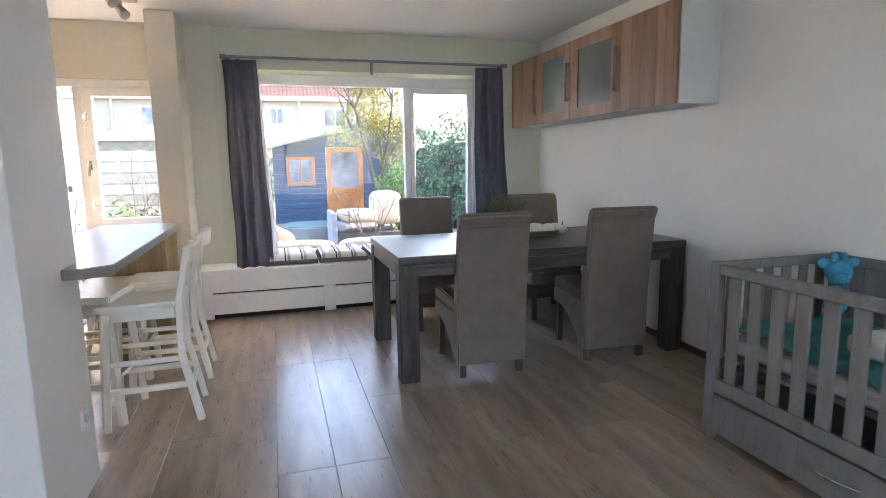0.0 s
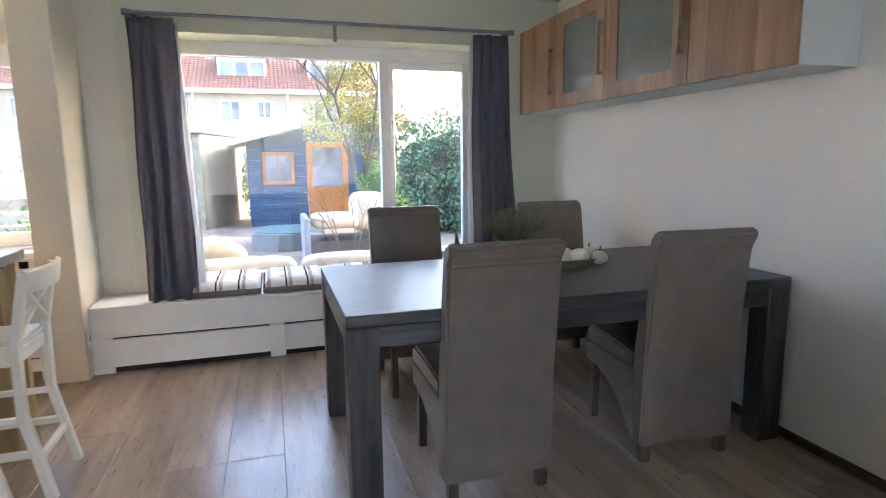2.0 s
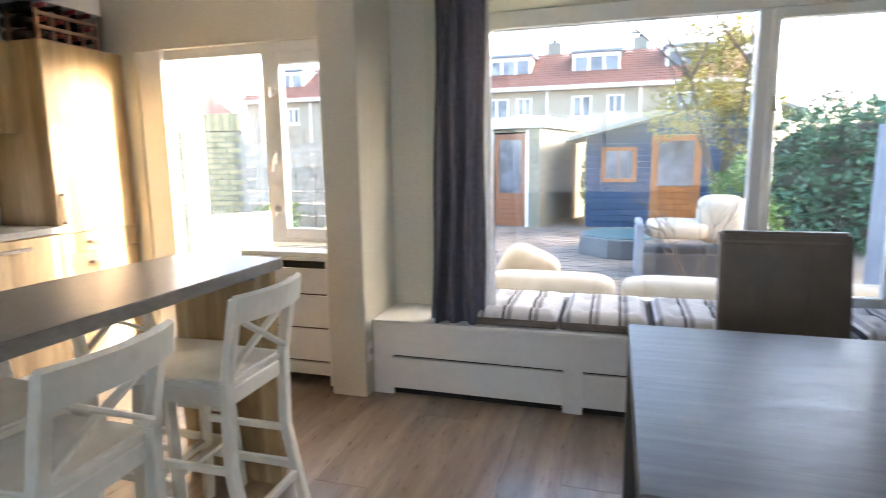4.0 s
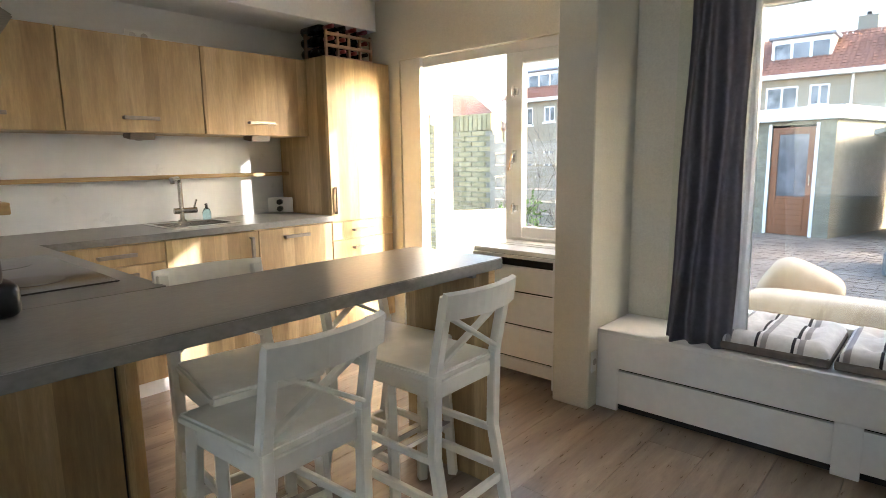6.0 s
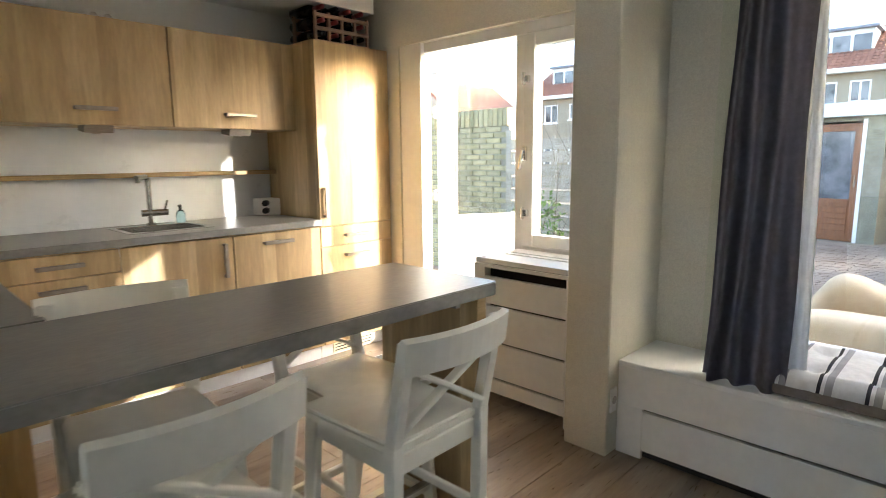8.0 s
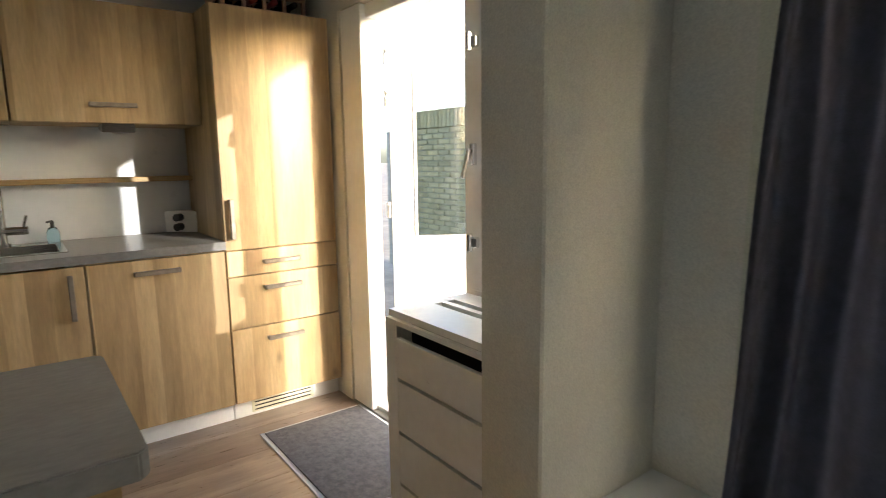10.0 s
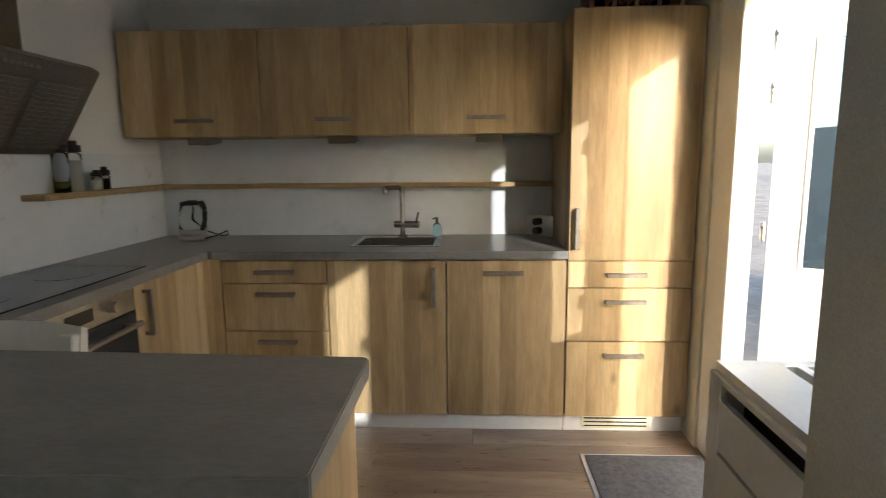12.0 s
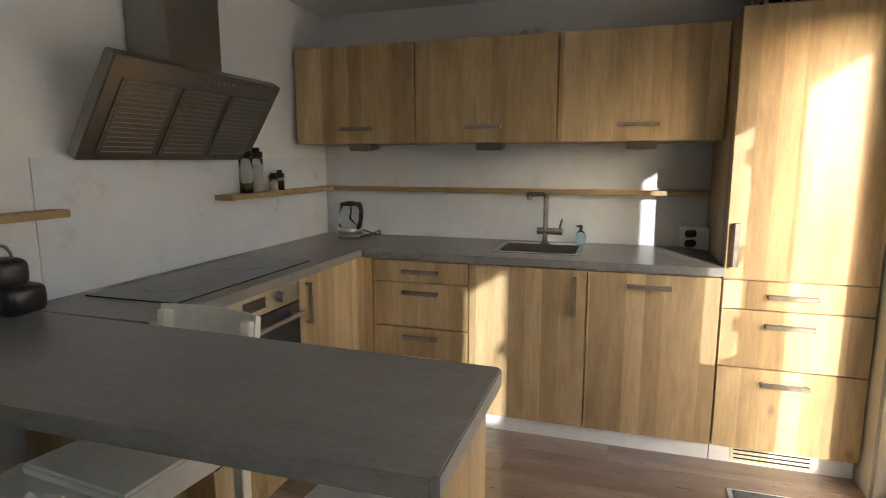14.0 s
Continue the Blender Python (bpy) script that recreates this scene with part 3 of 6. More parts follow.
for z in (0.35, 1.05, 1.60, 1.80):
    hb = rod(bmesh.new(), (HX - 0.012, HY - 0.012, z - 0.04), (HX - 0.012, HY - 0.012, z + 0.04), 0.011, seg=10)
    bx(hb, HX - 0.045, HX - 0.01, HY - 0.012, HY - 0.006, z - 0.035, z + 0.035, 0.002)
    rod(hb, (HX - 0.012, HY - 0.012, z + 0.02), (HX + 0.02, HY - 0.03, z + 0.02), 0.008, seg=8)
    part("hinge", hb, M_STEEL, d1, "steel security hinge")

# ---- window bench with drawers ----
bench = thing("window_bench", (0.9, 5.24, 0), "white painted radiator bench built under the garden window", "bench")
part("top", box(-0.730, XR - 0.002, 5.052, YW - 0.002, 0.402, 0.425, 0.003), M_GLOSS_WHITE, bench)
part("seat_back_part", box(-0.278, 2.098, YW - 0.002, 5.655, 0.402, 0.425, 0.003), M_GLOSS_WHITE, bench)
LEG = [(-0.730, -0.615), (0.316, 0.415), (1.35, 1.445), (2.45, XR - 0.016)]
part("front_rail", box(-0.730, XR - 0.016, 5.056, 5.076, 0.229, 0.4015, 0.001), M_GLOSS_WHITE, bench)
for (a, b) in LEG:
    part("front_leg", box(a, b, 5.056, 5.076, 0.0, 0.2288, 0.0005), M_GLOSS_WHITE, bench)
for (a, b), (c, d) in zip(LEG, LEG[1:]):
    part("front_panel", box(b + 0.0003, c - 0.0003, 5.056, 5.076, 0.04, 0.217, 0.001), M_GLOSS_WHITE, bench)
# no real part: a dark sheet gives the front slots their shade
part("back_shadow", box(-0.728, XR - 0.018, 5.085, 5.095, 0.0, 0.40, 0), M_DARK, bench, "dark sheet standing in for shade inside the bench")

# radiator cover in the kitchen
rc = thing("radiator_cover", (-1.28, 5.26, 0), "white painted radiator cover with slots under the kitchen window", "radiator cover")
RX0, RX1, RY0, RY1 = -1.578, -0.962, 5.085, 5.445
for a, b, c, d in ((RX0, RX1, RY0 - 0.004, RY1 - 0.20), (RX0 + 0.0505, RX1 - 0.0505, RY1 - 0.165, RY1 - 0.14), (RX0, RX1, RY1 - 0.105, RY1), (RX0, RX0 + 0.05, RY1 - 0.1995, RY1 - 0.1055), (RX1 - 0.05, RX1, RY1 - 0.1995, RY1 - 0.1055)):
    part("top_board", box(a, b, c, d, 0.755, 0.78, 0.0005), M_GLOSS_WHITE, rc)
part("side", box(RX0, RX0 + 0.02, RY0, RY1, 0.0, 0.753, 0.002), M_GLOSS_WHITE, rc)
for a, b in ((RX0, RX0 + 0.07), (RX1 - 0.05, RX1)):
    part("front_stile", box(a, b, RY0 - 0.018, RY0, 0.0, 0.753, 0.001), M_GLOSS_WHITE, rc)
for z0, z1 in ((0.735, 0.753), (0.545, 0.690), (0.345, 0.533), (0.145, 0.333), (0.06, 0.133)):
    part("front_slat", box(RX0 + 0.0703, RX1 - 0.0503, RY0 - 0.018, RY0, z0, z1, 0.001), M_GLOSS_WHITE, rc)
# near-black colour here is the shade behind the slots
part("radiator", box(RX0 + 0.04, RX1 - 0.03, RY0 + 0.06, RY0 + 0.14, 0.05, 0.735, 0.01), M_DARK, rc, "radiator block coloured dark for the shade inside the cover")

# ---- kitchen ----
XF = -2.665                    # cabinet fronts
WT = 0.925                     # worktop height


def handle(name, p, axis, length, parent, out=(1, 0, 0)):
    """A square bar handle on two feet, centred at p on a front."""
    p, o = Vector(p), Vector(out)
    ax = {"x": Vector((1, 0, 0)), "y": Vector((0, 1, 0)), "z": Vector((0, 0, 1))}[axis]
    bm = bar(bmesh.new(), p + o * 0.028 - ax * length / 2, p + o * 0.028 + ax * length / 2, 0.020, 0.020, 0.002)
    for s in (-1, 1):
        c = p + ax * s * (length / 2 - 0.008)
        bar(bm, c, c + o * 0.026, 0.014, 0.014)
    return part(name, bm, M_HANDLE, parent, "dark brushed steel bar handle")


def base_unit(name, y0, y1, fronts, label):
    """A base cabinet on the kitchen wall. fronts: (z0, z1, handle axis, handle y, handle z)."""
    u = thing(name, ((XK + XF) / 2, (y0 + y1) / 2, 0), label, "cabinet", "kitchen cabinets")
    part("body", box(XK + 0.003, XF - 0.055, y0 + 0.001, y1 - 0.001, 0.095, 0.75 if "sink" in name else 0.883, 0.001), M_OAK, u)
    part("plinth", box(XK + 0.05, XF - 0.05, y0, y1, 0.0, 0.093, 0.001), M_GLOSS_WHITE, u, "white plinth")
    for z0, z1, ax, hy, hz in fronts:
        f = part("door" if z1 - z0 > 0.4 else "drawer", box(XF - 0.019, XF, y0 + 0.0038, y1 - 0.0038, z0 + 0.003, z1 - 0.003, 0.0012), M_OAK, u)
        handle("handle", (XF, hy, hz), ax, 0.19, f)
    return u


base_unit("base_cabinet", 3.16, 3.685, [(0.765, 0.88, "y", 3.43, 0.825), (0.525, 0.765, "y", 3.43, 0.715), (0.095, 0.525, "y", 3.43, 0.475)], "beech-look base cabinet with three drawers")
base_unit("sink_cabinet", 3.685, 4.262, [(0.095, 0.88, "z", 4.205, 0.75)], "beech-look sink cabinet with one door")
base_unit("dishwasher_cabinet", 4.262, 4.838, [(0.095, 0.88, "y", 4.535, 0.82)], "beech-look front of a built-in dishwasher")

tall = thing("tall_cabinet", (-2.96, 5.14, 0), "tall beech-look fridge cabinet beside the garden door", "cabinet", "kitchen cabinets")
TY0, TY1 = 4.842, 5.425
part("body", box(XK + 0.003, XF - 0.021, TY0, TY1 + 0.003, 0.095, 2.015, 0.001), M_OAK, tall)
part("plinth", box(XK + 0.05, XF - 0.05, TY0, TY1, 0.0, 0.093, 0.001), M_GLOSS_WHITE, tall, "white plinth")
for z0, z1, ax, hy, hz in ((0.875, 2.015, "z", 4.875, 1.03), (0.745, 0.875, "y", 5.11, 0.81), (0.48, 0.745, "y", 5.11, 0.68), (0.095, 0.48, "y", 5.11, 0.415)):
    f = part("door" if z1 - z0 > 0.5 else "drawer", box(XF - 0.019, XF, TY0 + 0.001, TY1 - 0.001, z0 + 0.003, z1 - 0.003, 0.0012), M_OAK, tall)
    handle("handle", (XF, hy, hz), ax, 0.19, f)
gv = bmesh.new()
bx(gv, XF - 0.0495, XF - 0.044, 4.93, 5.27, 0.015, 0.083, 0.002)
part("vent_grille", gv, M_VENT, tall, "cream ventilation grille in the plinth")
for i in range(3):
    part("grille_slot", box(XF - 0.044, XF - 0.0425, 4.945, 5.255, 0.025 + i * 0.02, 0.031 + i * 0.02, 0), M_DARK, tall)

UX = -2.885
for i, (a, b) in enumerate(((2.60, 3.325), (3.325, 4.075), (4.075, 4.838))):
    u = thing("wall_cabinet", ((XK + UX) / 2, (a + b) / 2, 1.482), "beech-look kitchen wall cabinet with a lift-up front", "cabinet", "kitchen wall cabinets")
    part("body", box(XK + 0.003, UX - 0.05, a + 0.001, b - 0.001, 1.482, 2.005, 0.001), M_OAK, u)
    f = part("door", box(UX - 0.019, UX, a + 0.004, b - 0.004, 1.482, 2.005, 0.0012), M_OAK, u)
    handle("handle", (UX, (a + b) / 2 + (0.0 if i else 0.02), 1.56), "y", 0.19, f)
    sp = thing("under_cabinet_light", (UX - 0.10, (a + b) / 2 + 0.02, 1.481), "small steel spotlight under the wall cabinet", "lamp", "under-cabinet lights")
    yy = (a + b) / 2 + 0.02
    part("housing", prism([(UX - 0.15, 1.481), (UX - 0.03, 1.481), (UX - 0.045, 1.442), (UX - 0.15, 1.457)], "y", yy - 0.068, yy + 0.068, r=0.002), M_HOOD, sp)
    part("lens", rod(bmesh.new(), (UX - 0.09, yy, 1.453), (UX - 0.089, yy, 1.441), 0.022), M_STEEL, sp, "frosted lens")

# worktop in three runs with chamfered corners
wt = setting("worktop", box(-1.20, -0.72, 4.0, 4.02, WT - 0.06, WT - 0.041, 0), M_WORKTOP, "grey concrete-look kitchen worktop that turns into a breakfast bar", "worktop")
SX0, SX1, SY0, SY1 = -3.17, -2.79, 3.77, 4.22
XE = XF + 0.02
part("run", prism([(XK + 0.002, YH + 0.002), (-1.235, YH + 0.002), (-1.235, 3.10), (XE - 0.02, 3.10), (XE, 3.13), (XE, SY0 + 0.02), (XK + 0.002, SY0 + 0.02)], "z", WT - 0.038, WT), M_WORKTOP, wt)
part("run", box(XK + 0.002, XE, SY1 - 0.02, 4.838, WT - 0.038, WT, 0), M_WORKTOP, wt)
part("run", box(XK + 0.002, SX0 + 0.05, SY0 + 0.02, SY1 - 0.02, WT - 0.038, WT, 0), M_WORKTOP, wt)
part("run", box(SX1 - 0.02, XE, SY0 + 0.02, SY1 - 0.02, WT - 0.038, WT, 0), M_WORKTOP, wt)
part("breakfast_bar_top", prism([(-1.234, YH + 0.002), (-0.848, YH + 0.002), (-0.848, 2.37), (-0.775, 2.37), (-0.685, 2.44), (-0.69, 4.148), (-0.703, 4.161), (-1.165, 4.161), (-1.177, 4.149)], "z", WT - 0.04, WT + 0.0015, r=0.003), M_WORKTOP, wt)

# hob leg of the kitchen
hx = thing("corner_cabinet", (-2.37, 2.83, 0), "beech-look corner cabinet with one narrow door", "cabinet", "kitchen cabinets")
part("body", box(XF - 0.02, -2.09, YH + 0.003, 3.05, 0.095, 0.883, 0.001), M_OAK, hx)
part("plinth", box(XF - 0.02, -2.09, YH + 0.05, 3.02, 0.0, 0.093, 0.001), M_GLOSS_WHITE, hx)
f = part("door", box(-2.60, -2.092, 3.052, 3.07, 0.095, 0.883, 0.0012), M_OAK, hx)
handle("handle", (-2.15, 3.07, 0.76), "z", 0.19, f, (0, 1, 0))
part("corner_post", box(XF - 0.019, XF, 3.0715, 3.1585, 0.095, 0.883, 0.001), M_OAK, hx)
part("filler", box(XF - 0.019, -2.603, 3.052, 3.07, 0.095, 0.883, 0.0012), M_OAK, hx)

ov = thing("oven", (-1.79, 2.83, 0.13), "built-in stainless steel oven with a black glass door", "oven")
part("body", box(-2.087, -1.49, YH + 0.003, 3.05, 0.0, 0.883, 0.001), M_OAK, ov)
part("control_panel", box(-2.085, -1.492, 3.051, 3.072, 0.79, 0.882, 0.002), M_STEEL, ov)
part("display", box(-1.84, -1.70, 3.0725, 3.075, 0.815, 0.86, 0.001), M_BLACK, ov, "black display")
part("door", box(-2.085, -1.492, 3.051, 3.075, 0.30, 0.785, 0.002), M_BLACKGLASS, ov, "black glass oven door")
part("knob", rod(bmesh.new(), (-1.93, 3.072, 0.838), (-1.93, 3.105, 0.838), 0.022, 0.019), M_STEEL, ov)
part("knob", rod(bmesh.new(), (-1.62, 3.072, 0.838), (-1.62, 3.105, 0.838), 0.022, 0.019), M_STEEL, ov)
oh = rod(bmesh.new(), (-2.05, 3.115, 0.745), (-1.53, 3.115, 0.745), 0.011)
for x in (-2.02, -1.56):
    rod(oh, (x, 3.073, 0.745), (x, 3.115, 0.745), 0.008)
part("handle", oh, M_STEEL, ov)
part("drawer", box(-2.085, -1.492, 3.051, 3.07, 0.095, 0.296, 0.0012), M_OAK, ov)

pc = thing("peninsula_cabinet", (-1.35, 2.8, 0), "beech-look cabinet carrying the breakfast bar", "cabinet", "kitchen cabinets")
part("body", box(-1.487, -1.242, YH + 0.003, 2.928, 0.0, 0.883, 0.001), M_OAK, pc)
part("side_panel", box(-1.240, -1.218, YH + 0.003, 2.922, 0.0, 0.884, 0.001), M_OAK, pc)
part("end_panel", box(-1.4865, -1.218, 2.9315, 2.951, 0.0, 0.884, 0.001), M_OAK, pc)
part("filler", box(-1.4915, -1.4868, 2.9515, 3.078, 0.0, 0.883, 0), M_OAK, pc)
part("shadow_gap", box(-1.2415, -1.232, 2.9225, 2.931, 0.0, 0.884, 0), M_DARK, pc, "dark joint between the panels")
eb = thing("bar_support", (-0.98, 4.10, 0), "beech-look panel supporting the free end of the bar", "panel")
part("panel", box(-1.165, -0.712, 4.085, 4.125, 0.0, 0.884, 0.001), M_OAK, eb)
part("edge_band", box(-0.7118, -0.710, 4.085, 4.125, 0.0, 0.884, 0), M_SHELF, eb, "paler edge band")

# hob, sink, tap
hob = thing("induction_hob", (-1.83, 2.85, WT), "black glass induction hob set in the worktop", "hob")
part("glass", box(-2.26, -1.42, 2.64, 3.03, WT + 0.0005, WT + 0.006, 0.002), M_BLACKGLASS, hob)
for x, y, r in ((-2.05, 2.83, 0.10), (-1.63, 2.83, 0.10)):
    ring = lathe([(r, 0), (r, 0.0006)], 32, (x, y, WT + 0.0061))
    part("zone", ring, M_HOBMARK, hob, "printed cooking zone")

sink = thing("sink", (-2.98, 4.0, WT), "small stainless steel sink set in the grey worktop", "sink")
rim = bmesh.new()
for a in ((SX0, SX1, SY0, SY0 + 0.03), (SX0, SX1, SY1 - 0.03, SY1), (SX0, SX0 + 0.06, SY0 + 0.03, SY1 - 0.03), (SX1 - 0.03, SX1, SY0 + 0.03, SY1 - 0.03)):
    bx(rim, *a, WT + 0.0005, WT + 0.005, 0.001)
part("rim", rim, M_SINK, sink)
bowl = bmesh.new()
bx(bowl, SX0 + 0.05, SX1 - 0.02, SY0 + 0.02, SY1 - 0.02, WT - 0.16, WT - 0.155, 0)
for a in ((SX0 + 0.05, SX1 - 0.02, SY0 + 0.02, SY0 + 0.03), (SX0 + 0.05, SX1 - 0.02, SY1 - 0.03, SY1 - 0.02), (SX0 + 0.05, SX0 + 0.06, SY0 + 0.03, SY1 - 0.03), (SX1 - 0.03, SX1 - 0.02, SY0 + 0.03, SY1 - 0.03)):
    bx(bowl, *a, WT - 0.155, WT, 0)
part("basin", bowl, M_SINK, sink)
part("drain", rod(bmesh.new(), (-2.97, 4.0, WT - 0.1545), (-2.97, 4.0, WT - 0.150), 0.04), M_CHROME, sink)

tap = thing("kitchen_tap", (-3.14, 4.0, WT), "tall brushed steel mixer tap with an angled spout", "tap")
tb = rod(bmesh.new(), (-3.14, 4.0, WT + 0.005), (-3.14, 4.0, WT + 0.255), 0.0145, seg=18)
rod(tb, (-3.14, 4.0, WT + 0.005), (-3.14, 4.0, WT + 0.018), 0.026, seg=20)
part("pillar", tb, M_TAP, tap, smooth=False)
sp2 = bmesh.new()
DX, DY = 0.72, -0.69
for k in range(6):
    a, b = math.pi / 2 * k / 6, math.pi / 2 * (k + 1) / 6
    qa, qb = 0.03 * (1 - math.cos(a)), 0.03 * (1 - math.cos(b))
    rod(sp2, (-3.14 + qa * DX, 4.0 + qa * DY, WT + 0.254 + 0.03 * math.sin(a)), (-3.14 + qb * DX, 4.0 + qb * DY, WT + 0.254 + 0.03 * math.sin(b)), 0.0145, seg=16)
rod(sp2, (-3.14 + 0.028 * DX, 4.0 + 0.028 * DY, WT + 0.284), (-3.14 + 0.13 * DX, 4.0 + 0.13 * DY, WT + 0.280), 0.0145, seg=16)
rod(sp2, (-3.14 + 0.117 * DX, 4.0 + 0.117 * DY, WT + 0.282), (-3.14 + 0.117 * DX, 4.0 + 0.117 * DY, WT + 0.252), 0.0125, seg=16)
part("spout", sp2, M_TAP, tap, smooth=False)
lv = rod(bmesh.new(), (-3.15, 3.955, WT + 0.075), (-3.13, 4.095, WT + 0.075), 0.019, seg=18)
rod(lv, (-3.133, 4.075, WT + 0.08), (-3.118, 4.092, WT + 0.145), 0.006, seg=10)
part("lever", lv, M_TAP, tap)

# splashback, shelf
setting("splashback_kitchen", box(XK + 0.0005, XK + 0.006, YH + 0.007, 4.838, WT + 0.001, 1.474, 0), M_SPLASH, "plain white splashback panel", "splashback")
setting("splashback_hood", box(XK + 0.0065, -1.33, YH + 0.0005, YH + 0.006, WT + 0.001, 1.40, 0), M_SPLASH, "plain white splashback panel behind the hob", "splashback")
sh = thing("wall_shelf", (-3.2, 3.7, 1.21), "long slim oak shelf running round the kitchen corner", "shelf")
part("board", box(XK + 0.007, XK + 0.107, YH + 0.108, 4.837, 1.205, 1.23, 0.002), M_SHELF, sh)
part("board", box(XK + 0.007, -2.19, YH + 0.007, YH + 0.107, 1.205, 1.23, 0.002), M_SHELF, sh)
sh2 = thing("wall_shelf", (-1.12, YH + 0.06, 1.21), "short slim oak shelf on the white wall", "shelf")
part("board", box(-1.39, -0.86, YH + 0.007, YH + 0.085, 1.205, 1.23, 0.002), M_SHELF, sh2)

# cooker hood
hd = thing("cooker_hood", (-1.75, 2.62, 1.39), "slanted dark steel cooker hood with mesh filters", "cooker hood")
HX0, HX1 = -2.385, -1.45
part("chimney", box(-2.05, -1.75, YH + 0.007, YH + 0.20, 1.66, ZC - 0.003, 0.003), M_HOOD, hd)
B0, B1 = Vector((0, YH + 0.055, 1.391)), Vector((0, YH + 0.265, 1.728))
fd = (B1 - B0).normalized()
fn = Vector((0, fd.z, -fd.y))
LN = (B1 - B0).length
pl = [B0, B1, B1 - fn * 0.05, B0 - fn * 0.05]
part("body", prism([(v.y, v.z) for v in pl], "x", HX0, HX1, r=0.004), M_HOOD, hd)
part("back_box", prism([(YH + 0.007, 1.47), (YH + 0.045, 1.47), (YH + 0.13, 1.62), (YH + 0.13, 1.659), (YH + 0.007, 1.659)], "x", -2.07, -1.73), M_HOOD, hd)
for i in range(3):
    x0 = HX0 + 0.06 + i * 0.283
    bm = bar(bmesh.new(), Vector((x0 + 0.125, B0.y, B0.z)) + fd * 0.03 + fn * 0.003, Vector((x0 + 0.125, B0.y, B0.z)) + fd * (LN - 0.075) + fn * 0.003, 0.25, 0.005)
    fl = part("filter", bm, M_MESHFILTER, hd, "metal mesh grease filter")
    for k in range(15):
        pp = B0 + fd * (0.042 + k * 0.0195) + fn * 0.0075
        part("filter_slat", bar(bmesh.new(), (x0 + 0.012, pp.y, pp.z), (x0 + 0.238, pp.y, pp.z), 0.008, 0.004), M_STEEL, fl)
for k in range(6):
    c = B0 + fd * (LN - 0.03) + fn * 0.002
    part("button", box(HX0 + 0.33 + k * 0.03, HX0 + 0.345 + k * 0.03, c.y - 0.005, c.y + 0.006, c.z - 0.006, c.z + 0.006, 0.001), M_STEEL, hd)

# floor mat at the door
mt = thing("door_mat", (-2.0, 5.2, 0), "grey ribbed door mat with a pale border inside the garden door", "mat")
part("border", box(-2.47, -1.62, 4.88, 5.43, 0.0, 0.006, 0.002), M_CURTAIN_LINING, mt)
part("ribbed_surface", box(-2.45, -1.64, 4.90, 5.41, 0.0062, 0.012, 0.002), M_MAT, mt)

# ---- dining furniture ----
table = thing("dining_table", (1.58, 3.63, 0), "grey-washed solid wood dining table on square block legs", "table")
TX0, TX1, TYA, TYB, TZ = 0.597, 2.565, 3.128, 4.115, 0.765
part("tabletop", box(TX0, TX1, TYA, TYB, TZ - 0.045, TZ, 0.004, 2), M_TABLE, table)
for a in ((TX0 + 0.002, TX1 - 0.002, TYA + 0.006, TYA + 0.032), (TX0 + 0.002, TX1 - 0.002, TYB - 0.032, TYB - 0.006), (TX0 + 0.006, TX0 + 0.032, TYA + 0.04, TYB - 0.04), (TX1 - 0.032, TX1 - 0.006, TYA + 0.04, TYB - 0.04)):
    part("apron", box(*a, TZ - 0.125, TZ - 0.046, 0.003), M_TABLE, table)
for x in (TX0 + 0.001, TX1 - 0.116):
    for y in (TYA + 0.001, TYB - 0.111):
        part("leg", box(x, x + 0.115, y, y + 0.11, 0.0, TZ - 0.047, 0.004), M_TABLE_LEG, table)


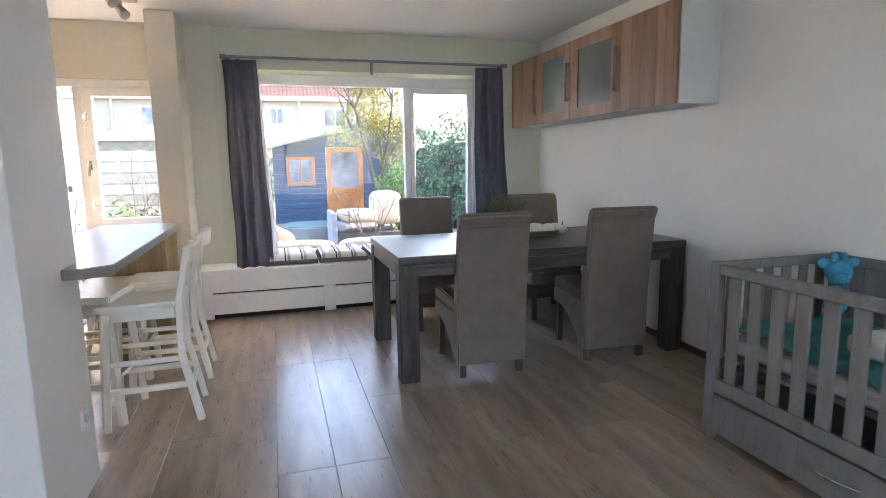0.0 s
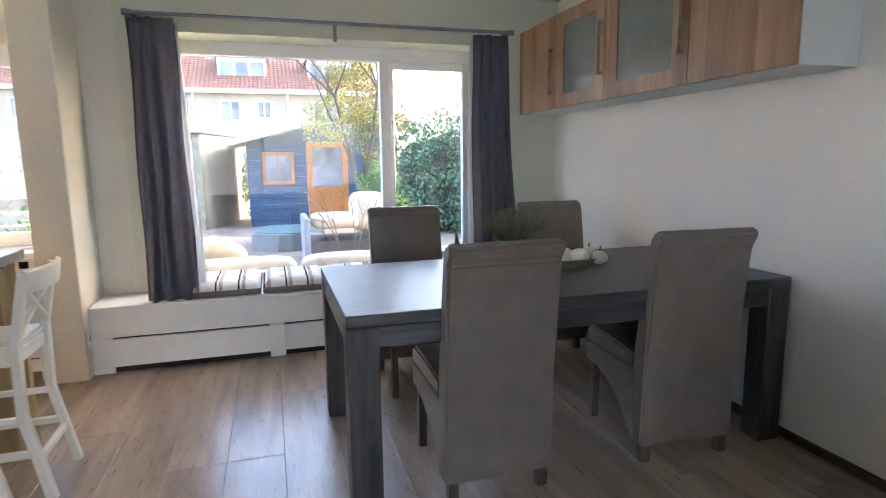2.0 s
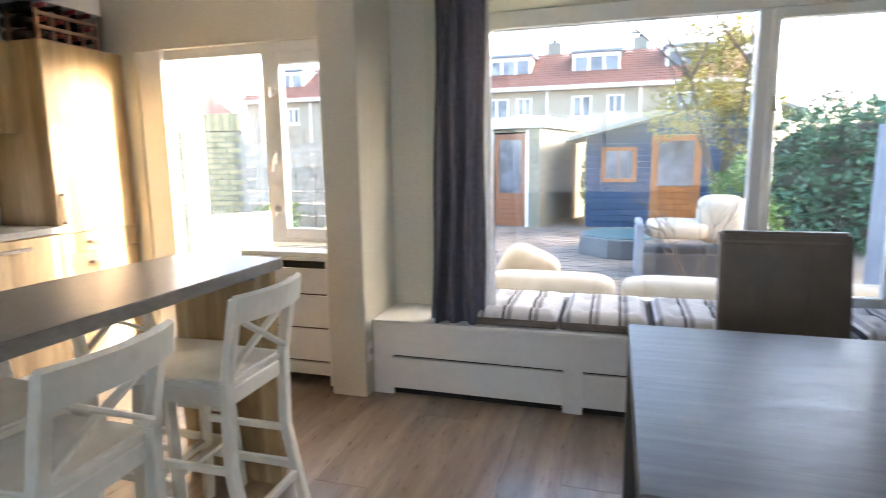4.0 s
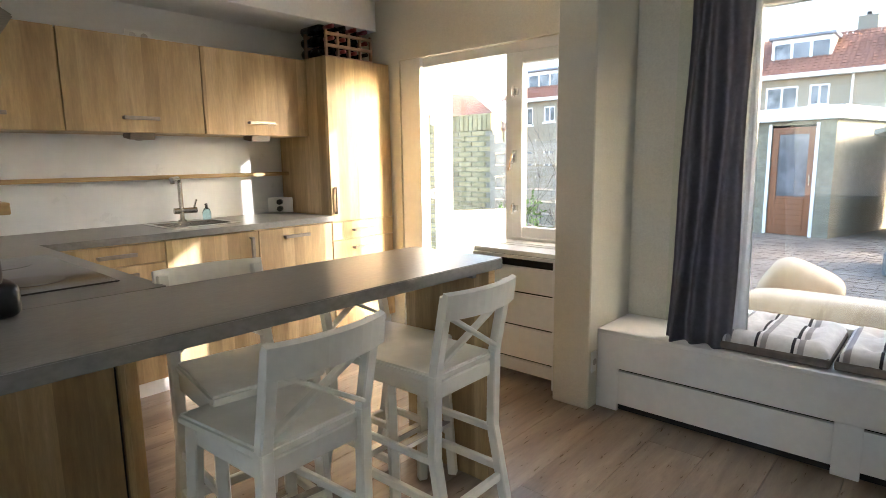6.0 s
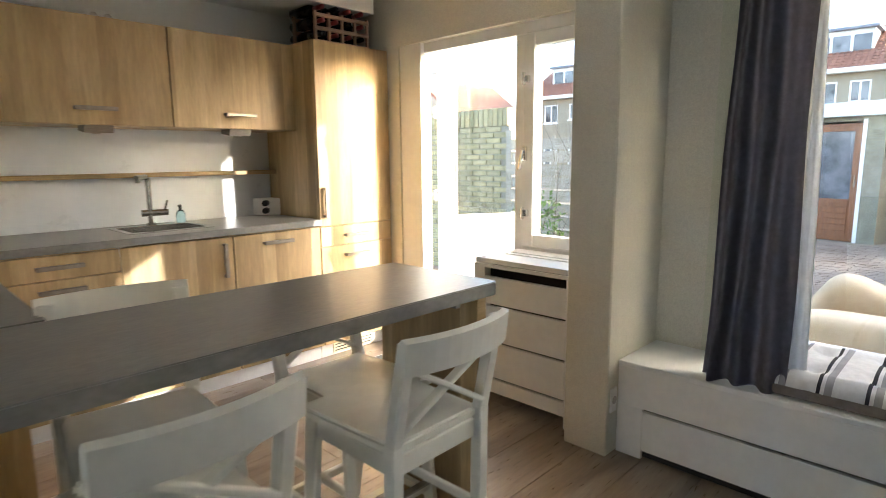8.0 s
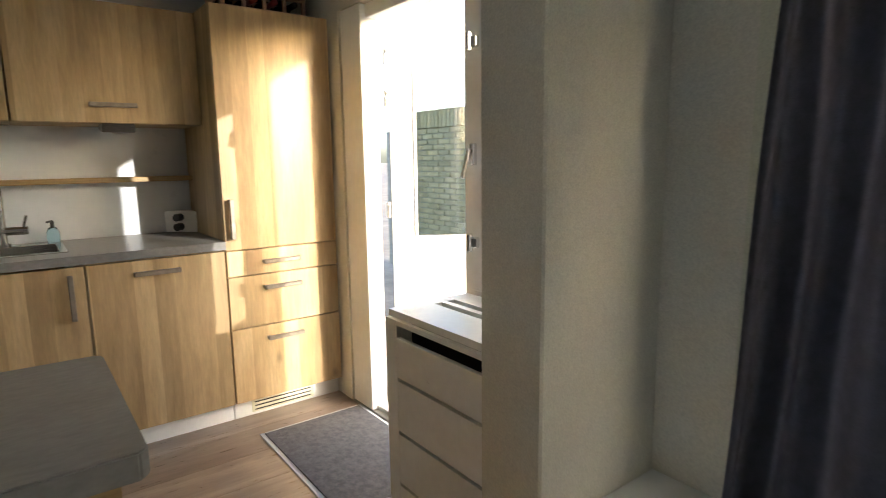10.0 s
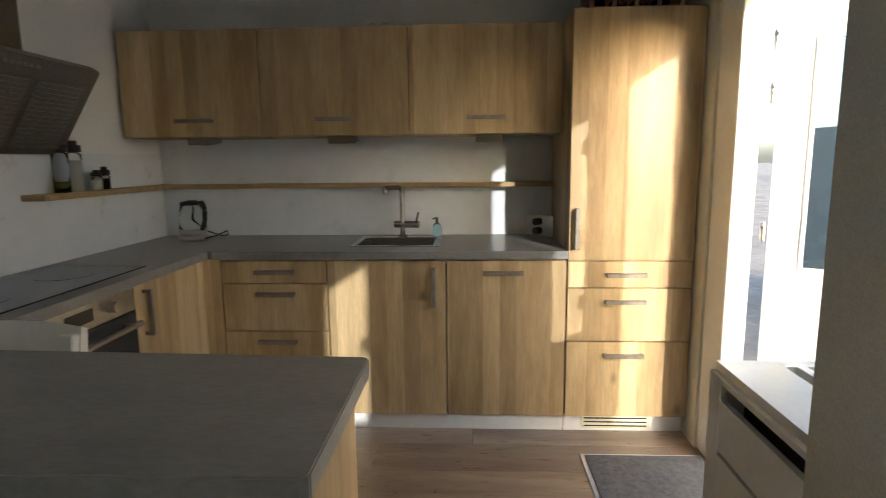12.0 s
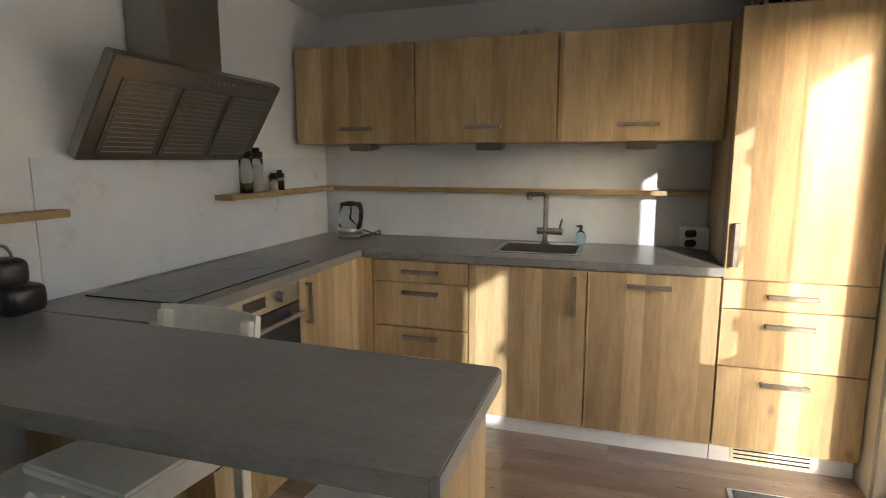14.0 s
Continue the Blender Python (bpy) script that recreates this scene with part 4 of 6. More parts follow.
def dining_chair():
    """An upholstered high-back chair that faces +y, built at the origin."""
    c = thing("dining_chair", (0, 0, 0), "high-backed taupe leather dining chair with a curved skirt", "chair", "chairs round the dining table")
    w = 0.222
    back = [(-0.255, 0.075), (-0.262, 0.45), (-0.312, 0.93), (-0.336, 0.965), (-0.34, 0.995), (-0.322, 1.012), (-0.285, 1.006), (-0.258, 0.97), (-0.225, 0.80), (-0.175, 0.50), (-0.17, 0.36), (-0.182, 0.16), (-0.195, 0.075)]
    bk = part("backrest", prism(back, "x", -w, w, r=0.010), M_LEATHER, c)
    seat = [(-0.176, 0.40), (-0.172, 0.462), (0.0, 0.478), (0.20, 0.484), (0.243, 0.474), (0.252, 0.45), (0.252, 0.40)]
    st = part("seat", prism(seat, "x", -w + 0.002, w - 0.002, r=0.010), M_LEATHER, c)
    skirt = [(-0.180, 0.398), (0.248, 0.398), (0.250, 0.30), (0.16, 0.297), (0.08, 0.28), (0.0, 0.245), (-0.08, 0.19), (-0.14, 0.125), (-0.165, 0.08), (-0.193, 0.08)]
    part("skirt", prism(skirt, "x", -w + 0.001, w - 0.001, r=0.004), M_LEATHER, c)
    for s in (-0.075, 0.075):
        part("seam", bar(bmesh.new(), (s, -0.178, 0.50), (s, -0.222, 0.80), 0.006, 0.004), M_LEATHER, bk)
        part("seam", bar(bmesh.new(), (s, -0.222, 0.80), (s, -0.256, 0.97), 0.006, 0.004), M_LEATHER, bk)
        part("seam", bar(bmesh.new(), (s, -0.15, 0.468), (s, 0.22, 0.486), 0.005, 0.005), M_LEATHER, st)
    for x in (-w + 0.035, w - 0.035):
        lg = bmesh.new()
        rodded = [(x - 0.02, -0.245), (x + 0.02, -0.245), (x + 0.02, -0.205), (x - 0.02, -0.205)]
        prism(rodded, "z", 0.0, 0.076, lg)
        part("leg", lg, M_DARKWOOD, c, "dark wooden leg")
        lf2 = bar(bmesh.new(), (x, 0.225, 0.0), (x, 0.215, 0.30), 0.036, 0.036, 0.003)
        part("leg", lf2, M_DARKWOOD, c, "dark wooden leg")
    return c


chair = dining_chair()
copy_thing(chair, pose(2.055, 3.37, 0, 0, 0, -4))
copy_thing(chair, pose(1.16, 4.37, 0, 0, 0, 180))
copy_thing(chair, pose(2.14, 4.36, 0, 0, 0, 177))
chair.matrix_basis = pose(1.165, 3.36, 0, 0, 0, 0)


def bar_stool():
    """A white wooden bar stool with a crossed back that faces -x."""
    s = thing("bar_stool", (0, 0, 0), "white lacquered wooden bar stool with a crossed back", "stool", "stools round the bar")
    seat = bmesh.new()
    prism([(-0.20, -0.18), (0.17, -0.16), (0.17, 0.16), (-0.20, 0.18)], "z", 0.605, 0.635, seat, r=0.008)
    part("seat", seat, M_STOOL, s)
    part("apron", bx(bmesh.new(), -0.165, -0.145, -0.135, 0.135, 0.55, 0.604, 0.003), M_STOOL, s)
    part("apron", bx(bmesh.new(), 0.15, 0.17, -0.138, 0.138, 0.55, 0.604, 0.003), M_STOOL, s)
    for y in (-0.157, 0.137):
        part("apron", bx(bmesh.new(), -0.143, 0.148, y, y + 0.02, 0.55, 0.604, 0.003), M_STOOL, s)
    for y, sg in ((-0.158, -1), (0.158, 1)):
        part("leg", bar(bmesh.new(), (-0.20, y * 1.06, 0.0), (-0.165, y * 0.95, 0.604), 0.036, 0.036, 0.004), M_STOOL, s)
        post = bar(bmesh.new(), (0.235, y * 1.04, 0.0), (0.165, y * 1.0, 0.36), 0.038, 0.034, 0.004)
        bar(post, (0.166, y, 0.35), (0.172, y, 0.64), 0.038, 0.034, 0.004)
        bar(post, (0.171, y, 0.63), (0.225, y, 0.90), 0.036, 0.032, 0.004)
        part("leg", post, M_STOOL, s)
        part("stretcher", bar(bmesh.new(), (-0.19, y * 1.02, 0.20), (0.20, y * 1.02, 0.20), 0.022, 0.03, 0.003), M_STOOL, s)
        part("stretcher", bar(bmesh.new(), (-0.185, y * 1.0, 0.34), (0.165, y * 1.0, 0.34), 0.018, 0.026, 0.003), M_STOOL, s)
    rail = bmesh.new()
    n = 10
    for i in range(n):
        a, b = -0.182 + 0.364 * i / n, -0.182 + 0.364 * (i + 1) / n
        xa, xb = 0.235 + 0.035 * (1 - (a / 0.182) ** 2), 0.235 + 0.035 * (1 - (b / 0.182) ** 2)
        vs = []
        for (x, y) in ((xa, a), (xb, b)):
            for dx, z in ((-0.020, 0.838), (0.004, 0.828), (0.014, 0.908), (-0.004, 0.915)):
                vs.append(rail.verts.new((x + dx, y, z)))
        for k in range(4):
            rail.faces.new((vs[k], vs[(k + 1) % 4], vs[4 + (k + 1) % 4], vs[4 + k]))
        if i == 0:
            rail.faces.new(vs[:4])
        if i == n - 1:
            rail.faces.new(vs[4:])
    bmesh.ops.remove_doubles(rail, verts=rail.verts, dist=1e-4)
    part("top_rail", rail, M_STOOL, s)
    for a, b in ((-1, 1), (1, -1)):
        part("cross_rail", bar(bmesh.new(), (0.178 + (0.004 if a > 0 else -0.004), a * 0.148, 0.66), (0.216 + (0.004 if a > 0 else -0.004), b * 0.148, 0.835), 0.028, 0.014, 0.003), M_STOOL, s)
    part("footrest", bar(bmesh.new(), (-0.19, -0.155, 0.235), (-0.19, 0.155, 0.235), 0.02, 0.024, 0.003), M_STOOL, s)
    part("foot_plate", bx(bmesh.new(), -0.206, -0.176, -0.15, 0.15, 0.248, 0.253, 0.001), M_STEEL, s, "worn steel foot plate")
    part("stretcher", bar(bmesh.new(), (0.20, -0.158, 0.17), (0.20, 0.158, 0.17), 0.022, 0.03, 0.003), M_STOOL, s)
    return s


stool = bar_stool()
copy_thing(stool, pose(-0.742, 3.775, 0, 0, 0, 1))
copy_thing(stool, pose(-1.05, 3.245, 0, 0, 0, 174) @ Matrix.Diagonal((1, 1, 1.055, 1)))
copy_thing(stool, pose(-1.07, 3.88, 0, 0, 0, 181) @ Matrix.Diagonal((1, 1, 0.95, 1)))
stool.matrix_basis = pose(-0.735, 3.162, 0, 0, 0, 3)

# wall-hung cabinets along the dining wall
CX = 2.284
for a, b, glazed, hy in ((4.85, 5.425, False, 4.885), (4.232, 4.85, True, 4.27), (3.535, 4.232, True, 3.575), (2.945, 3.535, False, None)):
    u = thing("hanging_cabinet", (2.44, (a + b) / 2, 1.634), "wall-hung cabinet with a %s brown wood door" % ("glazed" if glazed else "plain"), "cabinet", "hanging cabinets")
    part("body", box(CX + 0.021, XR - 0.002, a + 0.0005, b - 0.0005, 1.634, 2.245, 0.002), M_CABSIDE, u, "pale grey-green carcass")
    if glazed:
        d = part("door", ring_x(CX, CX + 0.019, a + 0.002, b - 0.002, 1.634, 2.245, 0.113, 0.086), M_WALNUT, u)
        part("pane", box(CX + 0.007, CX + 0.012, a + 0.115, b - 0.115, 1.7195, 2.1595, 0), M_FROST, d, "grey-green glass pane")
    else:
        d = part("door", box(CX, CX + 0.019, a + 0.002, b - 0.002, 1.634, 2.245, 0.002), M_WALNUT, u)
    if hy:
        handle("handle", (CX, hy, 1.93 if glazed else 1.88), "z", 0.30, d, (-1, 0, 0))

# ---- curtains ----


def curtain(name, x_top0, x_top1, x_bot0, x_bot1, y_top, y_bot, z0, z1, folds, phase, lining_side):
    c = thing(name, ((x_bot0 + x_bot1) / 2, y_bot, z0), "long grey-purple curtain gathered beside the garden window", "curtain", "curtains at the garden window")
    nx, nz = 84, 18
    bm = bmesh.new()
    rows = []
    for j in range(nz + 1):
        v = j / nz
        z = z1 + (z0 - z1) * v
        row = []
        for i in range(nx + 1):
            u = i / nx
            amp = 0.036 * (0.55 + 0.45 * v) * (0.8 + 0.3 * math.sin(5 * u + phase))
            x = x_top0 + (x_top1 - x_top0) * u + ((x_bot0 - x_top0) * (1 - u) + (x_bot1 - x_top1) * u) * v + 0.006 * math.sin(9 * v + 7 * u)
            y = y_top + (y_bot - y_top) * v ** 1.4 + amp * math.sin(2 * math.pi * folds * u + phase + 0.5 * v) + 0.012 * math.sin(2 * math.pi * folds * 0.5 * u + 2 * v)
            row.append(bm.verts.new((x, y, z)))
        rows.append(row)
    for p, q in zip(rows, rows[1:]):
        for i in range(nx):
            bm.faces.new((p[i], p[i + 1], q[i + 1], q[i]))
    bmesh.ops.solidify(bm, geom=bm.faces, thickness=0.004)
    part("cloth", bm, M_CURTAIN, c, smooth=True)
    ln = bmesh.new()
    rr = []
    for j in range(nz + 1):
        v = j / nz
        z = z1 - 0.03 + (z0 + 0.02 - z1) * v
        xe = (x_top1 + (x_bot1 - x_top1) * v) if lining_side > 0 else (x_top0 + (x_bot0 - x_top0) * v)
        yy = y_top + (y_bot - y_top) * v ** 1.4
        rr.append([ln.verts.new((xe + lining_side * (-0.01 + 0.05 * k / 6 * (0.5 + 0.7 * v)), yy + 0.035 + 0.02 * k / 6 + 0.008 * math.sin(k * 1.7 + 3 * v), z)) for k in range(7)])
    for p, q in zip(rr, rr[1:]):
        for i in range(6):
            ln.faces.new((p[i], p[i + 1], q[i + 1], q[i]))
    bmesh.ops.solidify(ln, geom=ln.faces, thickness=0.003)
    part("lining", ln, M_CURTAIN_LINING, c, "white curtain lining", smooth=True)
    return c


curtain("curtain", -0.43, -0.155, -0.41, -0.10, 5.33, 5.10, 0.428, 2.20, 3.4, 0.4, 1)
curtain("curtain", 1.87, 2.13, 1.80, 2.14, 5.33, 5.12, 0.428, 2.20, 3.4, 1.3, -1)
rodset = thing("curtain_rod", (0.86, 5.33, 2.22), "slim dark metal curtain rod with a centre bracket", "curtain rod")
part("rod", rod(bmesh.new(), (-0.42, 5.33, 2.225), (2.16, 5.33, 2.225), 0.012), M_GREYPANEL, rodset)
for x in (-0.42, 2.16):
    part("finial", rod(bmesh.new(), (x - 0.025, 5.33, 2.225), (x + 0.025, 5.33, 2.225), 0.019), M_GREYPANEL, rodset)
for x in (-0.39, 0.87, 2.14):
    bk = bar(bmesh.new(), (x, 5.33, 2.215), (x, YW - 0.001, 2.215), 0.014, 0.014, 0.002)
    bx(bk, x - 0.012, x + 0.012, YW - 0.008, YW - 0.001, 2.12, 2.25, 0.002)
    part("bracket", bk, M_GREYPANEL, rodset)

# ---- cushions on the bench ----


def seat_cushion(x0, x1):
    c = thing("seat_cushion", ((x0 + x1) / 2, 5.36, 0.425), "striped black, white and grey tufted seat cushion on the bench", "cushion", "cushions on the window bench")
    y0, y1 = 5.09 + rndc.uniform(0, 0.02), 5.62
    part("edge", box(x0, x1, y0, y1, 0.4265, 0.47, 0.012, 2), M_CUSH_SIDE, c, "grey-brown cushion edge")
    n = 36
    bm = bmesh.new()
    g = []
    for j in range(n + 1):
        row = []
        for i in range(n + 1):
            u, v = i / n, j / n
            e = min(1, 9 * min(u, 1 - u, v, 1 - v)) ** 0.5
            tuft = sum(math.exp(-((u - a) ** 2 + (v - b) ** 2) / 0.007) for a in (0.27, 0.73) for b in (0.27, 0.73))
            crease = max(math.exp(-(((u - a) / 0.03) ** 2)) for a in (0.27, 0.73)) * 0.3
            z = 0.467 + 0.052 * e * (1 - 0.55 * min(1, tuft)) - 0.012 * crease
            row.append(bm.verts.new((x0 + 0.005 + (x1 - x0 - 0.01) * u, y0 + 0.005 + (y1 - y0 - 0.01) * v, z)))
        g.append(row)
    for j in range(n):
        for i in range(n):
            f = bm.faces.new((g[j][i], g[j][i + 1], g[j + 1][i + 1], g[j + 1][i]))
            u = (i + 0.5) / n
            k = u * 3.0 % 1.0
            f.material_index = 2 if k < 0.11 else (1 if 0.15 < k < 0.30 else 0)
    ob = part("cover", bm, M_CUSH, c, "white, grey and black striped cover", smooth=True)
    ob.data.materials.append(M_CUSH_GREY)
    ob.data.materials.append(M_CUSH_BLACK)


rndc = random.Random(3)
for i in range(5):
    seat_cushion(-0.155 + i * 0.445, -0.155 + i * 0.445 + 0.435)

# ---- things on the table ----
tray = thing("wooden_tray", (1.56, 3.73, TZ), "long shallow pale wooden tray with gourds", "tray")
tr = bmesh.new()
ang = math.radians(-11)
rings = []
for (a, b, z) in ((0.30, 0.08, 0.0005), (0.36, 0.115, 0.045), (0.35, 0.105, 0.046), (0.29, 0.07, 0.012)):
    rings.append([tr.verts.new((1.56 + a * math.copysign(abs(math.cos(t)) ** 0.7, math.cos(t)) * math.cos(ang) - b * math.copysign(abs(math.sin(t)) ** 0.7, math.sin(t)) * math.sin(ang),
                                3.73 + a * math.copysign(abs(math.cos(t)) ** 0.7, math.cos(t)) * math.sin(ang) + b * math.copysign(abs(math.sin(t)) ** 0.7, math.sin(t)) * math.cos(ang), TZ + z)) for t in [2 * math.pi * i / 32 for i in range(32)]])
for p, q in zip(rings, rings[1:]):
    for i in range(32):
        tr.faces.new((p[i], p[(i + 1) % 32], q[(i + 1) % 32], q[i]))
tr.faces.new(list(reversed(rings[0])))
tr.faces.new(rings[-1])
part("tray_body", tr, M_BOWL, tray, smooth=False)

pot = thing("plant_pot", (1.495, 3.735, TZ + 0.012), "two-tone turquoise and stone pot with a heather plant", "plant")
part("pot", lathe([(0.056, 0), (0.064, 0.045), (0.066, 0.05)], 24, (1.495, 3.735, TZ + 0.0125)), M_POT_GREY, pot, "raw stoneware lower half", True)
part("glazed_band", lathe([(0.067, 0.05), (0.071, 0.105), (0.068, 0.107), (0.064, 0.095)], 24, (1.495, 3.735, TZ + 0.0125)), M_POT_TEAL, pot, "turquoise glazed band", True)
rh = random.Random(11)
hb = bmesh.new()
for i in range(260):
    a, s = rh.uniform(0, 2 * math.pi), rh.uniform(0.0, 1.0) ** 0.6
    base = Vector((1.495 + 0.045 * s * math.cos(a), 3.735 + 0.045 * s * math.sin(a), TZ + 0.11))
    h = rh.uniform(0.07, 0.14) * (1.1 - 0.35 * s)
    tip = base + Vector((0.10 * s * math.cos(a) * rh.uniform(0.6, 1.1), 0.10 * s * math.sin(a) * rh.uniform(0.6, 1.1), h))
    rod(hb, base, tip, 0.0016, 0.001, 4)
    for k in range(5):
        p = base.lerp(tip, 0.35 + 0.16 * k)
        d = Vector((rh.uniform(-1, 1), rh.uniform(-1, 1), rh.uniform(0.2, 1))).normalized() * 0.013
        rod(hb, p, p + d, 0.0026, 0.0012, 3)
part("heather", hb, M_HEATHER, pot, "grey-green heather sprigs")


pot.scale = (1.18, 1.18, 1.22)


def gourd(x, y, r, h, material, label, ribs=8, stem=True):
    g = thing("gourd", (x, y, TZ + 0.012), label, "gourd", "gourds in the tray")
    bm = bmesh.new()
    vs = bmesh.ops.create_uvsphere(bm, u_segments=24, v_segments=14, radius=1)["verts"]
    for v in vs:
        a = math.atan2(v.co.y, v.co.x)
        k = 1 + 0.06 * math.cos(ribs * a)
        v.co = (x + v.co.x * r * k, y + v.co.y * r * k, TZ + 0.0125 + h / 2 + v.co.z * h / 2)
    part("body", bm, material, g, smooth=True)
    if stem:
        part("stem", rod(bmesh.new(), (x, y, TZ + h), (x + 0.008, y + 0.004, TZ + h + 0.035), 0.006, 0.004, 8), M_BOWL, g)


gourd(1.335, 3.715, 0.054, 0.098, M_GOURD_RED, "small red and cream gourd")
gourd(1.625, 3.695, 0.052, 0.10, M_GOURD_RED, "small orange and red striped gourd")
gourd(1.262, 3.78, 0.038, 0.068, M_GOURD_GREEN, "small dark green gourd")
for dx, dy, r in ((0.0, 0.0, 0.05), (0.09, -0.03, 0.047), (0.06, 0.055, 0.042), (0.165, 0.01, 0.045), (0.185, -0.06, 0.04)):
    gourd(1.72 + dx, 3.69 + dy, r, r * 1.7, M_GOURD_WHITE, "small white and green scalloped gourd", 10)
lf0 = thing("leaf", (1.235, 3.82, TZ + 0.04), "single upright green leaf in the tray", "leaf")
lb = bmesh.new()
pts = [(0, 0.006), (0.04, 0.016), (0.08, 0.013), (0.12, 0.002)]
l0 = [lb.verts.new((1.24 - 0.12 * h - w, 3.815, TZ + 0.03 + h * 1.3)) for h, w in pts]
l1 = [lb.verts.new((1.24 - 0.12 * h + w, 3.815 + 0.006, TZ + 0.03 + h * 1.3)) for h, w in pts]
for i in range(3):
    lb.faces.new((l0[i], l1[i], l1[i + 1], l0[i + 1]))
bmesh.ops.solidify(lb, geom=lb.faces, thickness=0.003)
part("blade", lb, M_LEAF_L, lf0)

# ---- crib ----
crib = thing("crib", (2.19, 1.38, 0), "grey wooden baby crib with slatted sides and a drawer", "crib")
CX0, CX1, CY0, CY1, CZ = 1.825, 2.575, 0.68, 2.07, 0.84
for x in (CX0, CX1 - 0.045):
    for y in (CY0, CY1 - 0.05):
        part("post", box(x, x + 0.045, y, y + 0.05, 0.0, CZ, 0.004), M_CRIB, crib)
for x in (CX0 + 0.006, CX1 - 0.036):
    part("top_rail", box(x, x + 0.03, CY0 + 0.051, CY1 - 0.051, CZ - 0.055, CZ - 0.008, 0.004), M_CRIB, crib)
    part("bottom_rail", box(x, x + 0.03, CY0 + 0.051, CY1 - 0.051, 0.235, 0.30, 0.004), M_CRIB, crib)
    for k in range(11):
        y = CY0 + 0.088 + k * 0.114
        part("slat", box(x + 0.008, x + 0.022, y, y + 0.062, 0.301, CZ - 0.056, 0.003), M_CRIB, crib)
for y in (CY0 + 0.01, CY1 - 0.04):
    part("end_rail", box(CX0 + 0.046, CX1 - 0.046, y, y + 0.03, CZ - 0.045, CZ - 0.002, 0.004), M_CRIB, crib)
    part("end_rail", box(CX0 + 0.046, CX1 - 0.046, y, y + 0.03, 0.235, 0.30, 0.004), M_CRIB, crib)
    for k in range(6):
        x = CX0 + 0.075 + k * 0.104
        part("slat", box(x, x + 0.052, y + 0.008, y + 0.022, 0.301, CZ - 0.046, 0.003), M_CRIB, crib)
dr = part("drawer", box(CX0 + 0.004, CX0 + 0.024, CY0 + 0.055, CY1 - 0.055, 0.045, 0.225, 0.004), M_CRIB, crib)
part("drawer_box", box(CX0 + 0.025, CX1 - 0.06, CY0 + 0.07, CY1 - 0.07, 0.05, 0.21, 0.002), M_CRIB, crib)
dh2 = bmesh.new()
for k in range(8):
    y0, y1 = 1.30 + 0.03 * k, 1.33 + 0.03 * k
    q0, q1 = 0.03 * math.sin(math.pi * k / 8), 0.03 * math.sin(math.pi * (k + 1) / 8)
    rod(dh2, (CX0 + 0.002 - q0, y0, 0.15), (CX0 + 0.002 - q1, y1, 0.15), 0.006, seg=8)
part("handle", dh2, M_CHROME, dr, "bowed chrome handle")
part("bed_base", box(CX0 + 0.05, CX1 - 0.05, CY0 + 0.052, CY1 - 0.052, 0.40, 0.425, 0.003), M_CRIB, crib)
mat_ = thing("crib_mattress", (2.19, 1.38, 0.425), "crib mattress with a white and turquoise cover", "mattress")
part("mattress", box(CX0 + 0.052, CX1 - 0.052, CY0 + 0.056, CY1 - 0.056, 0.426, 0.50, 0.02, 2), M_PILLOW, mat_)
bl = thing("blanket", (2.2, 1.4, 0.5), "crumpled turquoise blanket in the crib", "blanket")
bb = bmesh.new()
n = 26
gg = []
for j in range(n + 1):
    row = []
    for i in range(n + 1):
        x, y = CX0 + 0.06 + (CX1 - CX0 - 0.13) * i / n, CY0 + 0.3 + (CY1 - CY0 - 0.37) * j / n
        row.append(bb.verts.new((x, y, 0.535 + 0.035 * noise.noise((x * 6, y * 6, 1)) + 0.03 * noise.noise((x * 15, y * 15, 4)))))
    gg.append(row)
for j in range(n):
    for i in range(n):
        bb.faces.new((gg[j][i], gg[j][i + 1], gg[j + 1][i + 1], gg[j + 1][i]))
bmesh.ops.solidify(bb, geom=bb.faces, thickness=0.02)
part("cloth", bb, M_TEAL, bl, smooth=True)
pw = thing("crib_pillow", (2.1, 1.45, 0.56), "small white pillow in the crib", "pillow")
part("pillow", puff(bmesh.new(), 1.98, 2.25, 1.30, 1.56, 0.555, 0.64, 0.5), M_PILLOW, pw, smooth=True)
toy = bmesh.new()
for c, r in (((2.42, 1.93, 0.78), (0.075, 0.065, 0.07)), ((2.385, 1.885, 0.755), (0.045, 0.045, 0.035)), ((2.34, 1.955, 0.83), (0.045, 0.02, 0.03)), ((2.50, 1.915, 0.83), (0.045, 0.02, 0.03)),
             ((2.43, 1.94, 0.61), (0.075, 0.06, 0.09)), ((2.39, 1.935, 0.86), (0.018, 0.018, 0.03)), ((2.45, 1.925, 0.86), (0.018, 0.018, 0.03))):
    vs = bmesh.ops.create_uvsphere(toy, u_segments=18, v_segments=12, radius=1)["verts"]
    for v in vs:
        v.co = (c[0] + v.co.x * r[0], c[1] + v.co.y * r[1], c[2] + v.co.z * r[2])
bmesh.ops.transform(toy, matrix=Matrix.Translation((2.42, 1.93, 0.56)) @ Matrix.Diagonal((0.82, 0.82, 0.82, 1)) @ Matrix.Translation((-2.42, -1.93, -0.52)), verts=toy.verts)
ty = part("plush_toy", toy, M_TOYBLUE, None, "", True)
tagged(ty, "bright blue plush toy animal sitting in the crib", "toy")

# ---- kitchen small things ----
kt = thing("kettle", (-3.12, 2.80, WT), "glass and steel electric kettle with a black handle", "kettle")
KX, KYY = -3.08, 2.83
part("base", lathe([(0.078, 0), (0.080, 0.02), (0.072, 0.025)], 28, (KX, KYY, WT + 0.001)), M_STEEL, kt, "", True)
